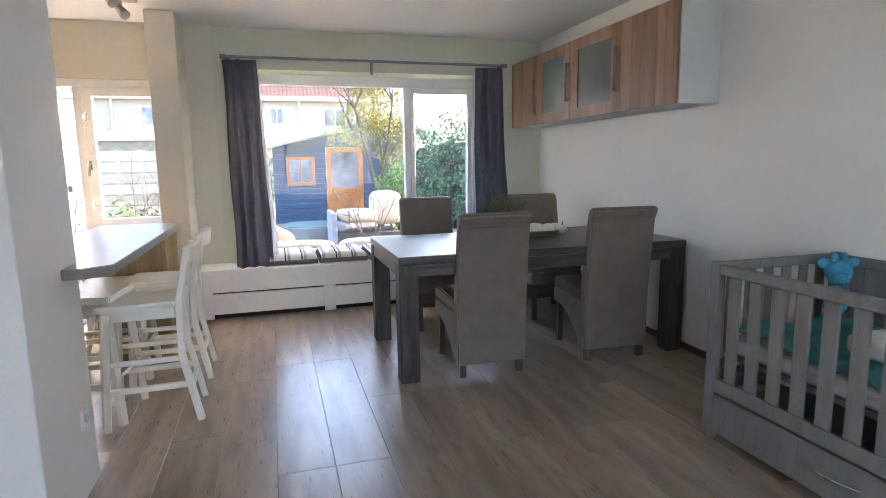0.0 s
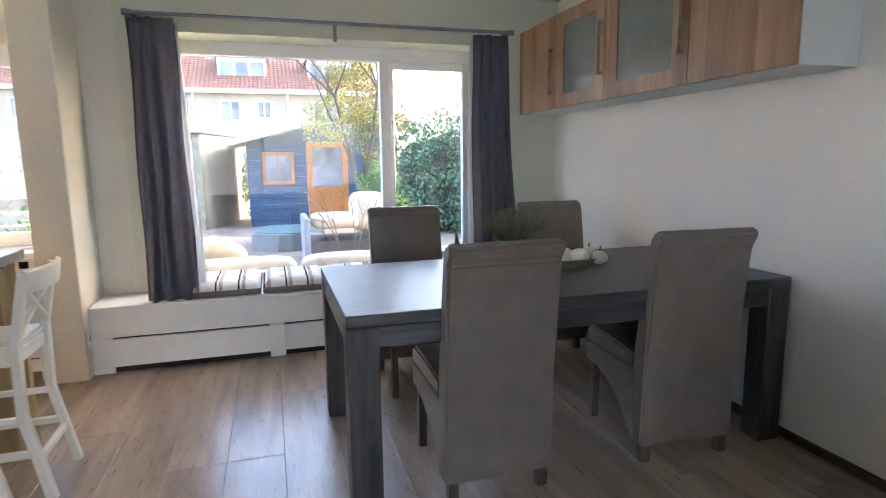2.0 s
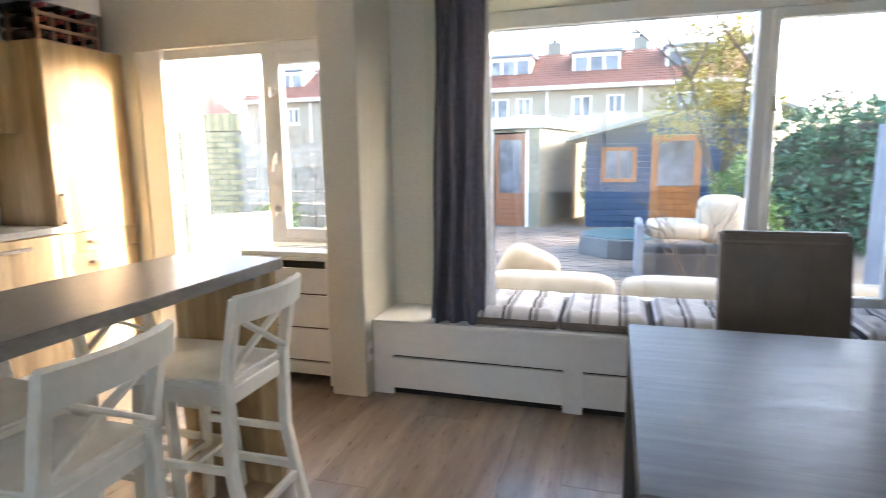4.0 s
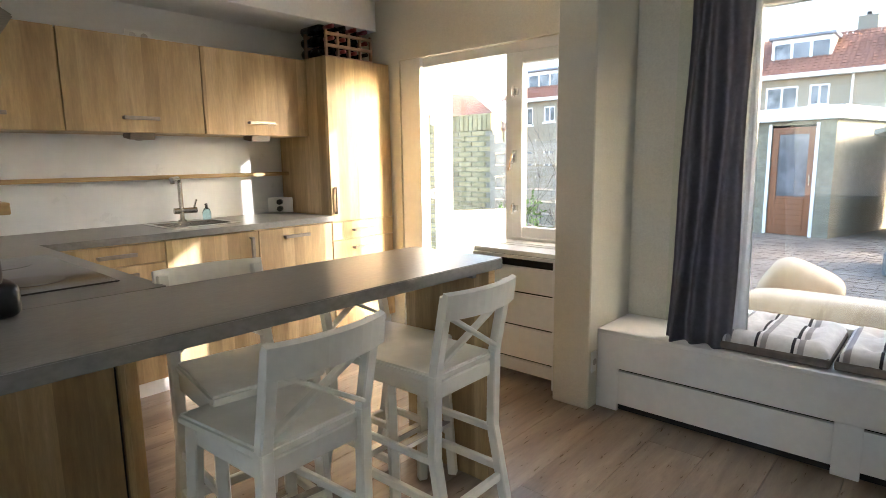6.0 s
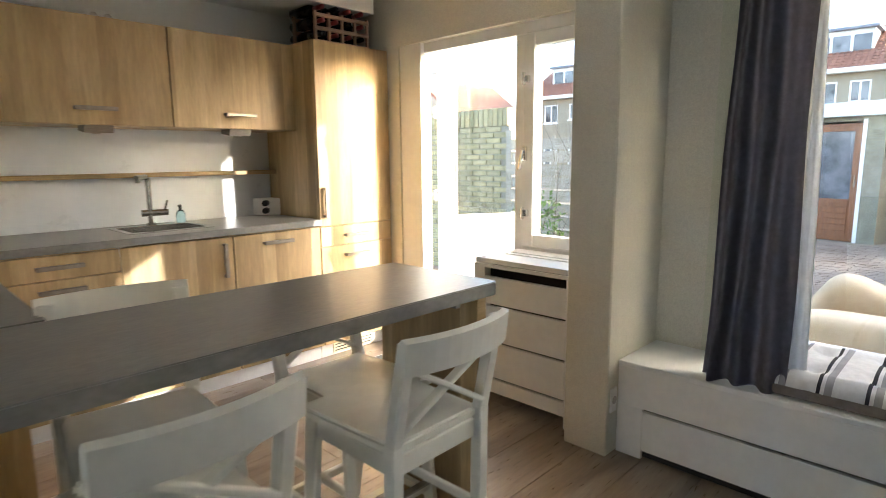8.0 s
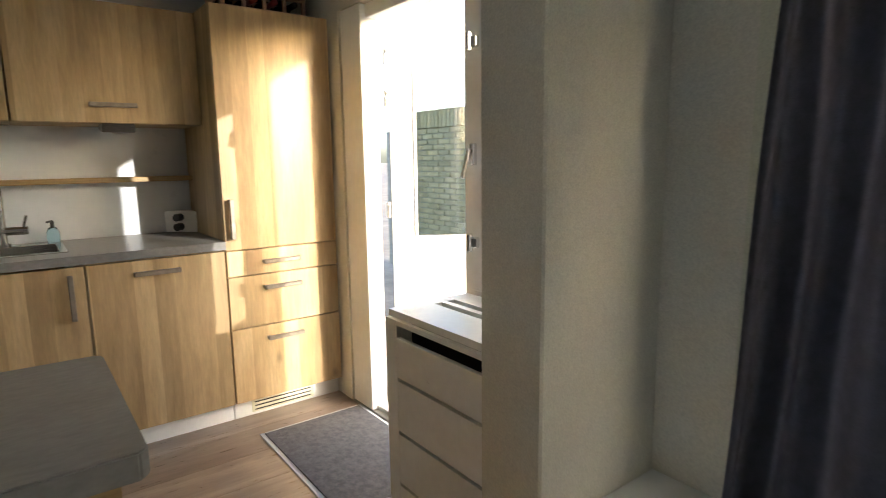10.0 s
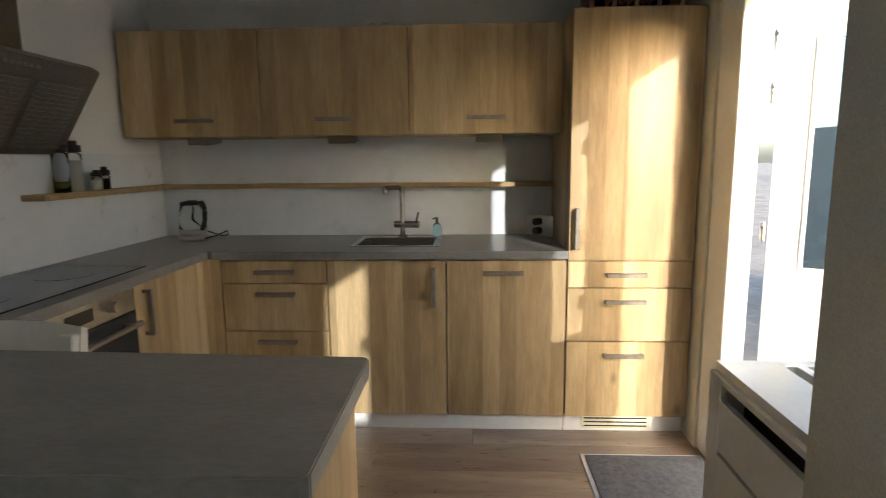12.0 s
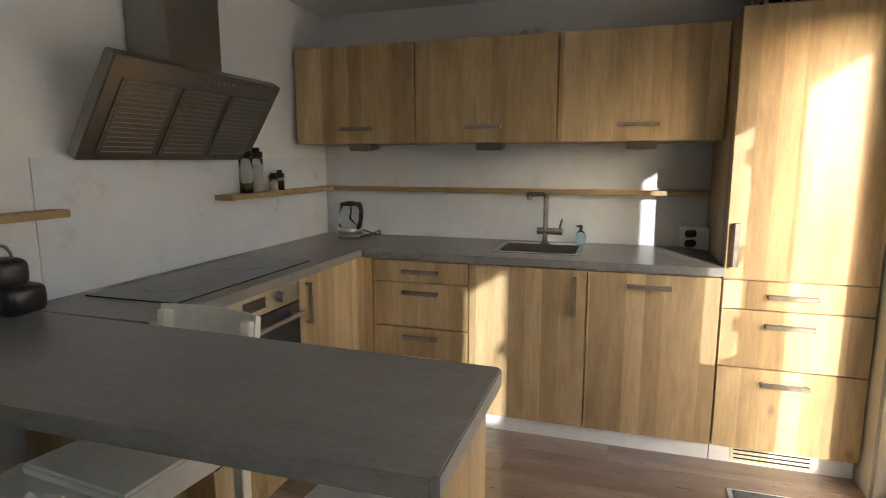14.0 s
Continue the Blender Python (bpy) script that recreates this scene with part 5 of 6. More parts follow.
part("steel_band", lathe([(0.074, 0.026), (0.075, 0.065)], 28, (KX, KYY, WT)), M_STEEL, kt, "", True)
part("jug", lathe([(0.073, 0.066), (0.071, 0.12), (0.06, 0.195), (0.058, 0.197)], 28, (KX, KYY, WT)), M_GLASS, kt, "clear glass jug", True)
part("lid", lathe([(0.062, 0.198), (0.06, 0.212), (0.02, 0.222)], 24, (KX, KYY, WT)), M_BLACK, kt, "black lid", True)
kh = bmesh.new()
kp = [(0.055, 0.205), (0.10, 0.215), (0.118, 0.17), (0.11, 0.11), (0.082, 0.06)]
for (a, za), (b, zb) in zip(kp, kp[1:]):
    bar(kh, (KX + a * 0.5, KYY + a * 0.87, WT + za), (KX + b * 0.5, KYY + b * 0.87, WT + zb), 0.024, 0.018, 0.004)
part("handle", kh, M_BLACK, kt, "black handle")
cb = bmesh.new()
cp = [(-3.05, 2.91, WT + 0.012), (-3.05, 2.98, WT + 0.03), (-3.09, 3.02, WT + 0.05), (-3.15, 3.0, WT + 0.02), (-3.2, 2.94, WT + 0.008), (-3.245, 2.8, WT + 0.04), (-3.255, 2.68, WT + 0.16)]
for a, b in zip(cp, cp[1:]):
    rod(cb, a, b, 0.004, seg=6)
part("cord", cb, M_BLACK, kt, "black power cord")

sb = thing("soap_dispenser", (-3.19, 4.19, WT), "clear soap bottle with blue soap and a black pump", "soap dispenser")
part("bottle", lathe([(0.030, 0.001), (0.033, 0.02), (0.033, 0.06), (0.022, 0.085), (0.014, 0.09)], 20, (-3.19, 4.19, WT)), M_SOAP, sb, "bottle with pale blue soap", True)
pm = rod(bmesh.new(), (-3.19, 4.19, WT + 0.09), (-3.19, 4.19, WT + 0.125), 0.010)
rod(pm, (-3.19, 4.19, WT + 0.125), (-3.155, 4.165, WT + 0.122), 0.006)
part("pump", pm, M_BLACK, sb, "black pump")
sb.scale = (0.85, 0.85, 0.85)


def bottle(name, x, r, h, liquid, label, cap=0.05):
    b = thing(name, (x, YH + 0.055, 1.23), label, "bottle", "bottles on the shelf")
    part("glass", lathe([(r, 0.001), (r, h), (r * 0.6, h + 0.008)], 20, (x, YH + 0.055, 1.23)), M_GLASS, b, "clear glass", True)
    part("contents", lathe([(r * 0.86, 0.004), (r * 0.86, h * (0.3 if liquid is M_OIL else 0.8))], 20, (x, YH + 0.055, 1.23)), liquid, b, "contents", True)
    part("cap", lathe([(r * 1.02, h + 0.009), (r * 1.02, h + 0.009 + cap * 0.6), (r * 0.6, h + 0.009 + cap * 0.62), (r * 0.6, h + 0.009 + cap)], 20, (x, YH + 0.055, 1.23)), M_BLACK, b, "black cap", True)


bottle("oil_bottle", -2.37, 0.033, 0.165, M_OIL, "tall glass oil bottle with a black stopper")
bottle("vinegar_bottle", -2.455, 0.033, 0.165, M_LABEL, "tall glass vinegar bottle with a black stopper")
bottle("salt_jar", -2.60, 0.024, 0.055, M_LABEL, "small glass salt jar with a pale lid", 0.03)
bottle("pepper_mill", -2.66, 0.024, 0.06, M_SOIL, "small glass pepper mill with a black lid", 0.04)

cm = thing("coffee_machine", (-1.31, 2.68, WT), "black compact coffee machine on the worktop", "coffee machine")
CMX, CMY = -1.31, 2.665
part("body", puff(bmesh.new(), CMX - 0.08, CMX + 0.09, CMY - 0.09, CMY + 0.09, WT + 0.002, WT + 0.12, 0.45), M_BLACK, cm, "", True)
part("head", puff(bmesh.new(), CMX - 0.05, CMX + 0.10, CMY - 0.09, CMY + 0.05, WT + 0.10, WT + 0.22, 0.55), M_BLACK, cm, "", True)
ch2 = bmesh.new()
for k in range(8):
    a, b = math.pi * k / 8, math.pi * (k + 1) / 8
    rod(ch2, (CMX + 0.03 - 0.05 * math.cos(a), CMY - 0.02, WT + 0.21 + 0.06 * math.sin(a)), (CMX + 0.03 - 0.05 * math.cos(b), CMY - 0.02, WT + 0.21 + 0.06 * math.sin(b)), 0.007, seg=8)
part("lever", ch2, M_CHROME, cm, "chrome lever")
part("badge", box(CMX - 0.088, CMX - 0.083, CMY + 0.0, CMY + 0.05, WT + 0.075, WT + 0.083, 0), M_LABEL, cm, "small pale badge")

cm.matrix_basis = Matrix.Translation((-1.19, 2.65, WT)) @ Matrix.Diagonal((0.8, 0.8, 0.8, 1))
so = thing("corner_socket", (-3.2, 4.78, WT), "white corner socket block with two black plugs", "socket")
part("block", prism([(-3.26, 4.70), (-3.13, 4.835), (-3.26, 4.835)], "z", WT + 0.002, WT + 0.115, r=0.003), M_GLOSS_WHITE, so)
for z in (0.032, 0.083):
    c0 = Vector((-3.195, 4.768, WT + z))
    part("plug", rod(bmesh.new(), c0, c0 + Vector((0.03, -0.03, 0)), 0.020), M_BLACK, so, "black plug")
s2 = thing("wall_socket", (XK + 0.01, 3.9, 2.08), "double white wall socket above the cabinets", "socket")
part("plate", box(XK + 0.0005, XK + 0.012, 3.80, 3.95, 2.05, 2.12, 0.003), M_GLOSS_WHITE, s2)
for y in (3.84, 3.91):
    part("outlet", rod(bmesh.new(), (XK + 0.0125, y, 2.085), (XK + 0.015, y, 2.085), 0.02), M_STEEL, s2)
s3 = thing("wall_socket", (-0.845, 2.44, 0.3), "white wall socket low on the end of the wall", "socket")
part("plate", box(-0.8495, -0.838, 2.40, 2.48, 0.27, 0.35, 0.003), M_GLOSS_WHITE, s3)
part("outlet", rod(bmesh.new(), (-0.8375, 2.44, 0.31), (-0.836, 2.44, 0.31), 0.02), M_STEEL, s3)

s4 = thing("wall_socket", (-0.728, 5.0, 0.27), "white wall socket low on the pillar", "socket")
part("plate", box(-0.7315, -0.722, 4.985, 5.035, 0.20, 0.31, 0.003), M_GLOSS_WHITE, s4)
part("outlet", rod(bmesh.new(), (-0.7218, 5.01, 0.255), (-0.7205, 5.01, 0.255), 0.018), M_STEEL, s4)

# wine rack on the tall cabinet
wr = thing("wine_rack", (-2.95, 5.12, 2.015), "wooden wine rack with dark bottles on the tall cabinet", "wine rack")
WX0, WX1, WY_0, WY_1 = -3.02, -2.78, 4.93, 5.36
for z in (2.019, 2.100, 2.180):
    for x in (WX0, WX1):
        part("bar", bar(bmesh.new(), (x, WY_0, z + 0.012), (x, WY_1, z + 0.012), 0.022, 0.022, 0.003), M_RACK, wr)
for k in range(5):
    y = WY_0 + 0.011 + k * 0.102
    for x in (WX0, WX1):
        part("upright", box(x - 0.009, x + 0.009, y - 0.009, y + 0.009, 2.0165, 2.215, 0.002), M_RACK, wr)
for r_ in range(3):
    for k in range(4):
        y, z = WY_0 + 0.062 + k * 0.102, 2.019 + 0.063 + r_ * 0.081
        b = thing("wine_bottle", (-2.9, y, z), "dark glass wine bottle lying in the rack", "bottle", "bottles in the wine rack")
        part("glass", rod(rod(bmesh.new(), (-3.10, y, z), (-2.90, y, z), 0.036), (-2.90, y, z), (-2.86, y, z), 0.036, 0.015), M_BOTTLE, b, "", True)
        part("neck", rod(bmesh.new(), (-2.86, y, z), (-2.765, y, z), 0.0145), M_FOIL if (r_ + k) % 3 else M_BOTTLE, b, "foil-covered neck", True)

# ceiling spots
cs = thing("ceiling_spot", (-1.0, 4.6, ZC), "brushed steel ceiling spotlight bar with turned heads", "lamp")
part("bar", box(-1.12, -0.92, 4.25, 4.68, ZC - 0.035, ZC - 0.001, 0.006), M_STEEL, cs)
for y in (4.30, 4.62):
    sp3 = rod(bmesh.new(), (-1.02, y, ZC - 0.036), (-1.02, y, ZC - 0.075), 0.008)
    rod(sp3, (-1.05, y + 0.02, ZC - 0.065), (-0.99, y - 0.03, ZC - 0.14), 0.022, 0.036, 18)
    part("head", sp3, M_STEEL, cs, "steel spot head")

# ---- the garden ----
G = -0.12
setting("ground", box(-150, 150, -150, 260, G - 0.2, G - 0.002, 0), M_PAVING, "brown-grey paved garden and ground beyond", "ground")


def pavers(x0, x1, y0, y1):
    """Laid paving bricks, joined, over the visible patio."""
    verts, faces = [], []
    rp = random.Random(5)
    y, row = y0, 0
    while y < y1:
        x = x0 - (0.10 if row % 2 else 0)
        while x < x1:
            h = G + 0.012 + rp.uniform(-0.003, 0.003)
            a, b, c, d = x + 0.004, x + 0.204, y + 0.004, y + 0.102
            i = len(verts)
            verts += [(a, c, G + 0.002), (b, c, G + 0.002), (b, d, G + 0.002), (a, d, G + 0.002), (a + .004, c + .004, h), (b - .004, c + .004, h), (b - .004, d - .004, h), (a + .004, d - .004, h)]
            faces += [(i, i + 1, i + 5, i + 4), (i + 1, i + 2, i + 6, i + 5), (i + 2, i + 3, i + 7, i + 6), (i + 3, i, i + 4, i + 7), (i + 4, i + 5, i + 6, i + 7)]
            x += 0.208
        y += 0.106
        row += 1
    me = bpy.data.meshes.new("paving_bricks")
    me.from_pydata(verts, [], faces)
    me.materials.append(M_PAVER)
    return tagged(new("paving_bricks", me), "brown-grey brick paving of the patio", "paving", "", "stuff")


M_PAVER = surface("paving_brick", (0.16, 0.12, 0.09), (0.275, 0.215, 0.165), 0.85, scale=1.5, bump=0.3, depth=0.006, fine=30, blotch=0.12)
M_SHEDBRICK = surface("grey_yellow_brick", (0.20, 0.18, 0.125), (0.30, 0.27, 0.195), 0.9, scale=9, bump=0.5, depth=0.006, fine=50)
M_SANDBOX = surface("grey_plastic_box", (0.10, 0.108, 0.115), (0.14, 0.15, 0.158), 0.5, scale=8, bump=0.1)
M_SANDLID = surface("teal_cover", (0.03, 0.085, 0.09), (0.05, 0.12, 0.125), 0.4, scale=6, bump=0.1)
pavers(-2.2, 2.2, 7.2, 14.4)


def foliage(name, blobs, count, size, material, seed, parent=None, label=""):
    """Many small leaves scattered through lumpy volumes (centre, radii)."""
    rf = np.random.RandomState(seed)
    w = np.array([b[3] * b[4] * b[5] for b in blobs])
    w = w / w.sum()
    verts, faces = [], []
    for k, b in enumerate(blobs):
        m = int(count * w[k])
        d = rf.normal(size=(m, 3))
        d /= np.linalg.norm(d, axis=1)[:, None]
        rad = rf.uniform(0.35, 1.0, m) ** 0.45
        lump = 1 + 0.22 * np.sin(5 * d[:, 0] + k) * np.cos(4 * d[:, 1] + 2 * k) + 0.15 * np.sin(9 * d[:, 2] + 3 * d[:, 0])
        c = np.array(b[:3]) + d * (rad * lump)[:, None] * np.array(b[3:6])
        for p in c:
            u = rf.normal(size=3)
            u /= np.linalg.norm(u)
            v = np.cross(u, rf.normal(size=3))
            v /= np.linalg.norm(v)
            s = size * rf.uniform(0.6, 1.3)
            i = len(verts)
            verts += [tuple(p - u * s), tuple(p + v * s * 0.45), tuple(p + u * s), tuple(p - v * s * 0.45)]
            faces.append((i, i + 1, i + 2, i + 3))
    o = origin(parent) if parent is not None else Vector((0, 0, 0))
    me = bpy.data.meshes.new(name)
    me.from_pydata([(a - o.x, b - o.y, c - o.z) for a, b, c in verts], [], faces)
    me.materials.append(material)
    ob = new(name, me)
    ob.parent = parent
    if label:
        ob["label"] = label
    return ob


def limb(bm, a, b, r0, r1, rf, depth):
    a, b = Vector(a), Vector(b)
    mid = (a + b) / 2 + Vector((rf.uniform(-1, 1), rf.uniform(-1, 1), rf.uniform(-0.3, 0.3))) * (b - a).length * 0.08
    rod(bm, a, mid, r0, (r0 + r1) / 2, 7)
    rod(bm, mid, b, (r0 + r1) / 2, r1, 7)
    if depth:
        for _ in range(3):
            d = (b - a) * 0.62
            d.rotate(Euler((rf.uniform(-0.8, 0.8), rf.uniform(-0.8, 0.8), rf.uniform(-0.8, 0.8))))
            limb(bm, b, b + d, r1, r1 * 0.5, rf, depth - 1)


rt = random.Random(21)
tree = thing("tree", (2.0, 11.4, G), "slender garden tree with yellow autumn leaves", "tree")
tb2 = bmesh.new()
rod(tb2, (2.0, 11.4, G), (1.92, 11.4, 0.8), 0.07, 0.055, 10)
for a in range(5):
    ang2 = a * 1.3
    limb(tb2, (1.92, 11.4, 0.8), (1.92 + 0.6 * math.cos(ang2), 11.4 + 0.5 * math.sin(ang2), 1.9 + 0.15 * a), 0.04, 0.022, rt, 2)
part("trunk", tb2, M_BARK, tree, "thin brown trunk and limbs")
foliage("crown", [(1.55, 11.3, 2.0, 0.55, 0.5, 0.45), (2.05, 11.5, 2.5, 0.6, 0.6, 0.6), (1.75, 11.3, 2.9, 0.45, 0.45, 0.5), (1.25, 11.2, 1.75, 0.35, 0.35, 0.25), (2.15, 11.3, 1.6, 0.35, 0.4, 0.4), (2.3, 11.6, 3.1, 0.3, 0.3, 0.35), (2.4, 11.3, 2.2, 0.45, 0.4, 0.5)], 7000, 0.032, M_LEAF_Y, 4, tree, "sparse yellow-green crown")

hedge = thing("hedge", (4.0, 12.2, G), "tall dense green ivy hedge at the garden edge", "hedge")
hb2 = bmesh.new()
puff(hb2, 2.9, 7.2, 11.7, 13.2, G, 1.75, 0.4)
part("inner_twigs", hb2, M_BARK, hedge)
foliage("leaves", [(3.0 + 0.5 * i, 11.9 + 0.25 * math.sin(i * 2.1), 0.25 + 0.62 * j + 0.06 * i, 0.55, 0.6, 0.5) for i in range(9) for j in range(3)], 26000, 0.05, M_LEAF_G, 9, hedge, "dense green leaves")
bush = thing("shrub", (2.0, 9.6, G), "light green shrub in front of the hut", "shrub")
sm = bmesh.new()
limb(sm, (1.95, 9.9, G), (1.95, 9.9, 0.7), 0.02, 0.01, rt, 2)
part("stems", sm, M_BARK, bush)
foliage("leaves", [(2.0, 9.9, 0.75, 0.35, 0.35, 0.55), (2.2, 9.8, 0.35, 0.3, 0.3, 0.4)], 3200, 0.035, M_LEAF_L, 13, bush)
twig = thing("bare_shrub", (1.3, 8.6, G), "thin bare twigs of a leafless shrub", "shrub")
tw = bmesh.new()
for k in range(9):
    limb(tw, (1.35, 8.6, G), (1.35 + rt.uniform(-0.5, 0.4), 8.6 + rt.uniform(-0.3, 0.3), rt.uniform(0.35, 0.8)), 0.008, 0.004, rt, 1)
part("twigs", tw, M_BARK, twig)
gap = thing("shrub", (-0.5, 16.6, G), "dark green shrub between the shed and the hut", "shrub")
gs = bmesh.new()
limb(gs, (-0.5, 16.6, G), (-0.5, 16.6, 0.6), 0.025, 0.012, rt, 2)
part("stems", gs, M_BARK, gap)
foliage("leaves", [(-0.55, 16.6, 0.45, 0.55, 0.4, 0.65), (-0.2, 16.7, 0.9, 0.4, 0.35, 0.6), (-0.8, 16.6, 1.0, 0.35, 0.3, 0.5)], 4200, 0.045, M_LEAF_G, 23, gap)
weeds = thing("garden_plants", (-2.0, 7.6, G), "straggly plants along the slatted fence", "plants")
ws = bmesh.new()
for k in range(26):
    x = rt.uniform(-3.3, -1.3)
    limb(ws, (x, 7.7, G), (x + rt.uniform(-0.25, 0.25), 7.6 + rt.uniform(-0.2, 0.15), rt.uniform(0.4, 1.1)), 0.006, 0.003, rt, 1)
part("stems", ws, M_BARK, weeds)
foliage("leaves", [(-2.9, 7.6, 0.55, 0.3, 0.2, 0.4), (-1.75, 7.6, 0.5, 0.35, 0.2, 0.35), (-2.3, 7.6, 0.3, 0.4, 0.2, 0.3)], 900, 0.04, M_LEAF_L, 17, weeds)

# slatted fence and grey fence
fence = thing("slatted_fence", (-2.45, 8.0, G), "weathered woven slat garden fence", "fence")
for x in (-3.62, -2.50, -1.36):
    part("post", box(x - 0.04, x + 0.04, 8.0, 8.08, G, 1.60, 0.005), M_FENCE, fence)
for p0 in (-3.58, -2.46):
    for k in range(11):
        z = 0.0 + k * 0.138
        part("slat", prism([(p0, 8.0 + (0.012 if k % 2 else -0.012)), (p0 + 0.53, 8.0 + (-0.012 if k % 2 else 0.012)), (p0 + 1.06, 8.0 + (0.012 if k % 2 else -0.012)),
                            (p0 + 1.06, 8.012 + (0.012 if k % 2 else -0.012)), (p0 + 0.53, 8.012 + (-0.012 if k % 2 else 0.012)), (p0, 8.012 + (0.012 if k % 2 else -0.012))], "z", z, z + 0.118), M_FENCE, fence)
    for xx in (p0 + 0.27, p0 + 0.53, p0 + 0.8):
        part("batten", box(xx - 0.018, xx + 0.018, 8.03, 8.05, -0.05, 1.52, 0.002), M_FENCE, fence)
gf = thing("grey_fence", (2.78, 7.1, G), "blue-grey painted board fence beside the patio", "fence")
for k in range(16):
    part("board", box(2.76, 2.78, 6.0 + k * 0.145, 6.0 + k * 0.145 + 0.138, G, 1.55, 0.003), M_GREYPANEL, gf)
part("rail", box(2.781, 2.82, 6.0, 8.32, 1.3, 1.38, 0.003), M_GREYPANEL, gf)
# out-of-view screen added to block sun through the main pane, not the casement
ps = thing("privacy_screen", (2.84, 6.75, G), "unseen tall blue-grey board screen added to block sun from the main pane", "fence")
for k in range(5):
    part("board", box(2.83, 2.85, 6.40 + k * 0.142, 6.538 + k * 0.142, G, 3.05, 0.003), M_GREYPANEL, ps)
for z in (0.5, 2.6):
    part("rail", box(2.8505, 2.89, 6.40, 7.106, z, z + 0.09, 0.003), M_GREYPANEL, ps)

# brick garden wall with an upright capping course
gw = thing("garden_wall", (-4.8, 8.2, G), "yellow brick garden wall with upright capping bricks", "wall")
part("core", box(-6.5, -3.70, 8.115, 8.30, G, 1.655, 0), M_MORTAR, gw, "mortar core")
bme = bpy.data.meshes.new("brick")
bt = box(0, 0.205, -0.012, 0.02, 0, 0.052, 0.003)
bt.to_mesh(bme)
bt.free()
bme.materials.append(M_BRICK)
bcap = bpy.data.meshes.new("capping_brick")
bt = box(0, 0.062, -0.02, 0.20, 0, 0.205, 0.004)
bt.to_mesh(bcap)
bt.free()
bcap.materials.append(M_BRICK)
ogw = origin(gw)
for r_ in range(28):
    for k in range(10):
        ob = new("brick", bme)
        ob.parent = gw
        ob.location = Vector((-3.915 - k * 0.216 - (0.108 if r_ % 2 else 0), 8.11, G + r_ * 0.0635)) - ogw
for k in range(30):
    ob = new("capping_brick", bcap)
    ob.parent = gw
    ob.location = Vector((-3.775 - k * 0.073, 8.11, 1.657)) - ogw


# brick shed
def place(bm, m):
    bmesh.ops.transform(bm, matrix=m, verts=bm.verts)
    return bm


SM = pose(-0.93, 13.8, G, 0, 0, -14)
shed = thing("brick_shed", (-2.2, 15, G), "flat-roofed yellow brick shed with a brown half-glazed door", "shed")
sw = bmesh.new()
bx(sw, -0.30, 0.0, 0, 0.10, 0, 2.0)
bx(sw, -3.0, -1.02, 0, 0.10, 0, 2.0)
bx(sw, -1.02, -0.30, 0, 0.10, 1.93, 2.0)
bx(sw, -0.10, 0.0, 0.10, 3.0, 0, 2.0)
bx(sw, -3.0, -2.9, 0.10, 3.0, 0, 2.0)
bx(sw, -2.9, -0.1, 2.9, 3.0, 0, 2.0)
part("wall", place(sw, SM), M_SHEDBRICK, shed)
jt = bmesh.new()
for k in range(30):
    z = 0.04 + k * 0.065
    bx(jt, -0.004, 0.0025, 0.0, 3.0, z, z + 0.009)
    bx(jt, -0.30, 0.0, -0.0025, 0.004, z, z + 0.009)
part("mortar_joint", place(jt, SM), M_MORTAR, shed, "recessed mortar joints")
part("roof", place(bx(bmesh.new(), -3.15, 0.15, -0.15, 3.1, 2.002, 2.22, 0.01), SM), M_GLOSS_WHITE, shed, "white roof edge")
sd = part("door", place(bx(bx(bx(bx(bmesh.new(), -1.02, -0.91, 0.03, 0.07, 0.02, 1.9, 0.003), -0.42, -0.31, 0.03, 0.07, 0.02, 1.9, 0.003), -0.91, -0.42, 0.03, 0.07, 1.78, 1.9, 0.003), -0.91, -0.42, 0.03, 0.07, 0.02, 0.7, 0.003), SM), M_REDWOOD, shed, "red-brown wooden door")
for k in range(6):
    part("board", place(bx(bmesh.new(), -0.90, -0.43, 0.015, 0.029, 0.10 + k * 0.095, 0.185 + k * 0.095, 0.004), SM), M_REDWOOD, sd)
part("pane", place(bx(bmesh.new(), -0.91, -0.42, 0.048, 0.053, 0.70, 1.78), SM), M_CAMGLASS, sd, "dark glass")
part("door_frame", place(bx(bx(bmesh.new(), -0.305, -0.25, -0.01, 0.05, 0, 1.96, 0.003), -1.08, -1.025, -0.01, 0.05, 0, 1.96, 0.003), SM), M_GLOSS_WHITE, shed, "white door frame")
part("door_handle", place(bx(bmesh.new(), -0.375, -0.355, 0.01, 0.03, 0.90, 1.08, 0.004), SM), M_CHROME, sd)

# blue hut
hut = thing("garden_hut", (1.5, 15, G), "blue wooden garden hut with orange door and window frame", "hut")
HTY = 14.1
for k in range(15):
    z = G + 0.02 + k * 0.118
    for a, b in ((-0.05, 1.17), (2.06, 3.2)):
        part("board", box(a, b, HTY - (0.012 if k % 2 else 0.0), HTY + 0.04, z, z + 0.115, 0.006), M_HUT, hut)
    part("board", box(-0.06, -0.02, HTY + 0.042, 16.2, z, z + 0.115, 0.006), M_HUT, hut)
part("gable", prism([(-0.05, 1.66), (1.17, 1.66), (1.17, 1.70), (2.06, 1.70), (2.06, 1.66), (3.2, 1.66), (3.2, 2.1), (2.6, 2.28), (-0.05, 1.70)], "y", HTY, HTY + 0.04), M_HUT, hut)
part("roof", prism([(-0.42, 1.60), (2.65, 2.36), (3.7, 2.0), (3.7, 2.05), (2.65, 2.44), (-0.42, 1.68)], "y", HTY - 0.45, 16.4), M_HUTROOF, hut, "grey-green felt roof")
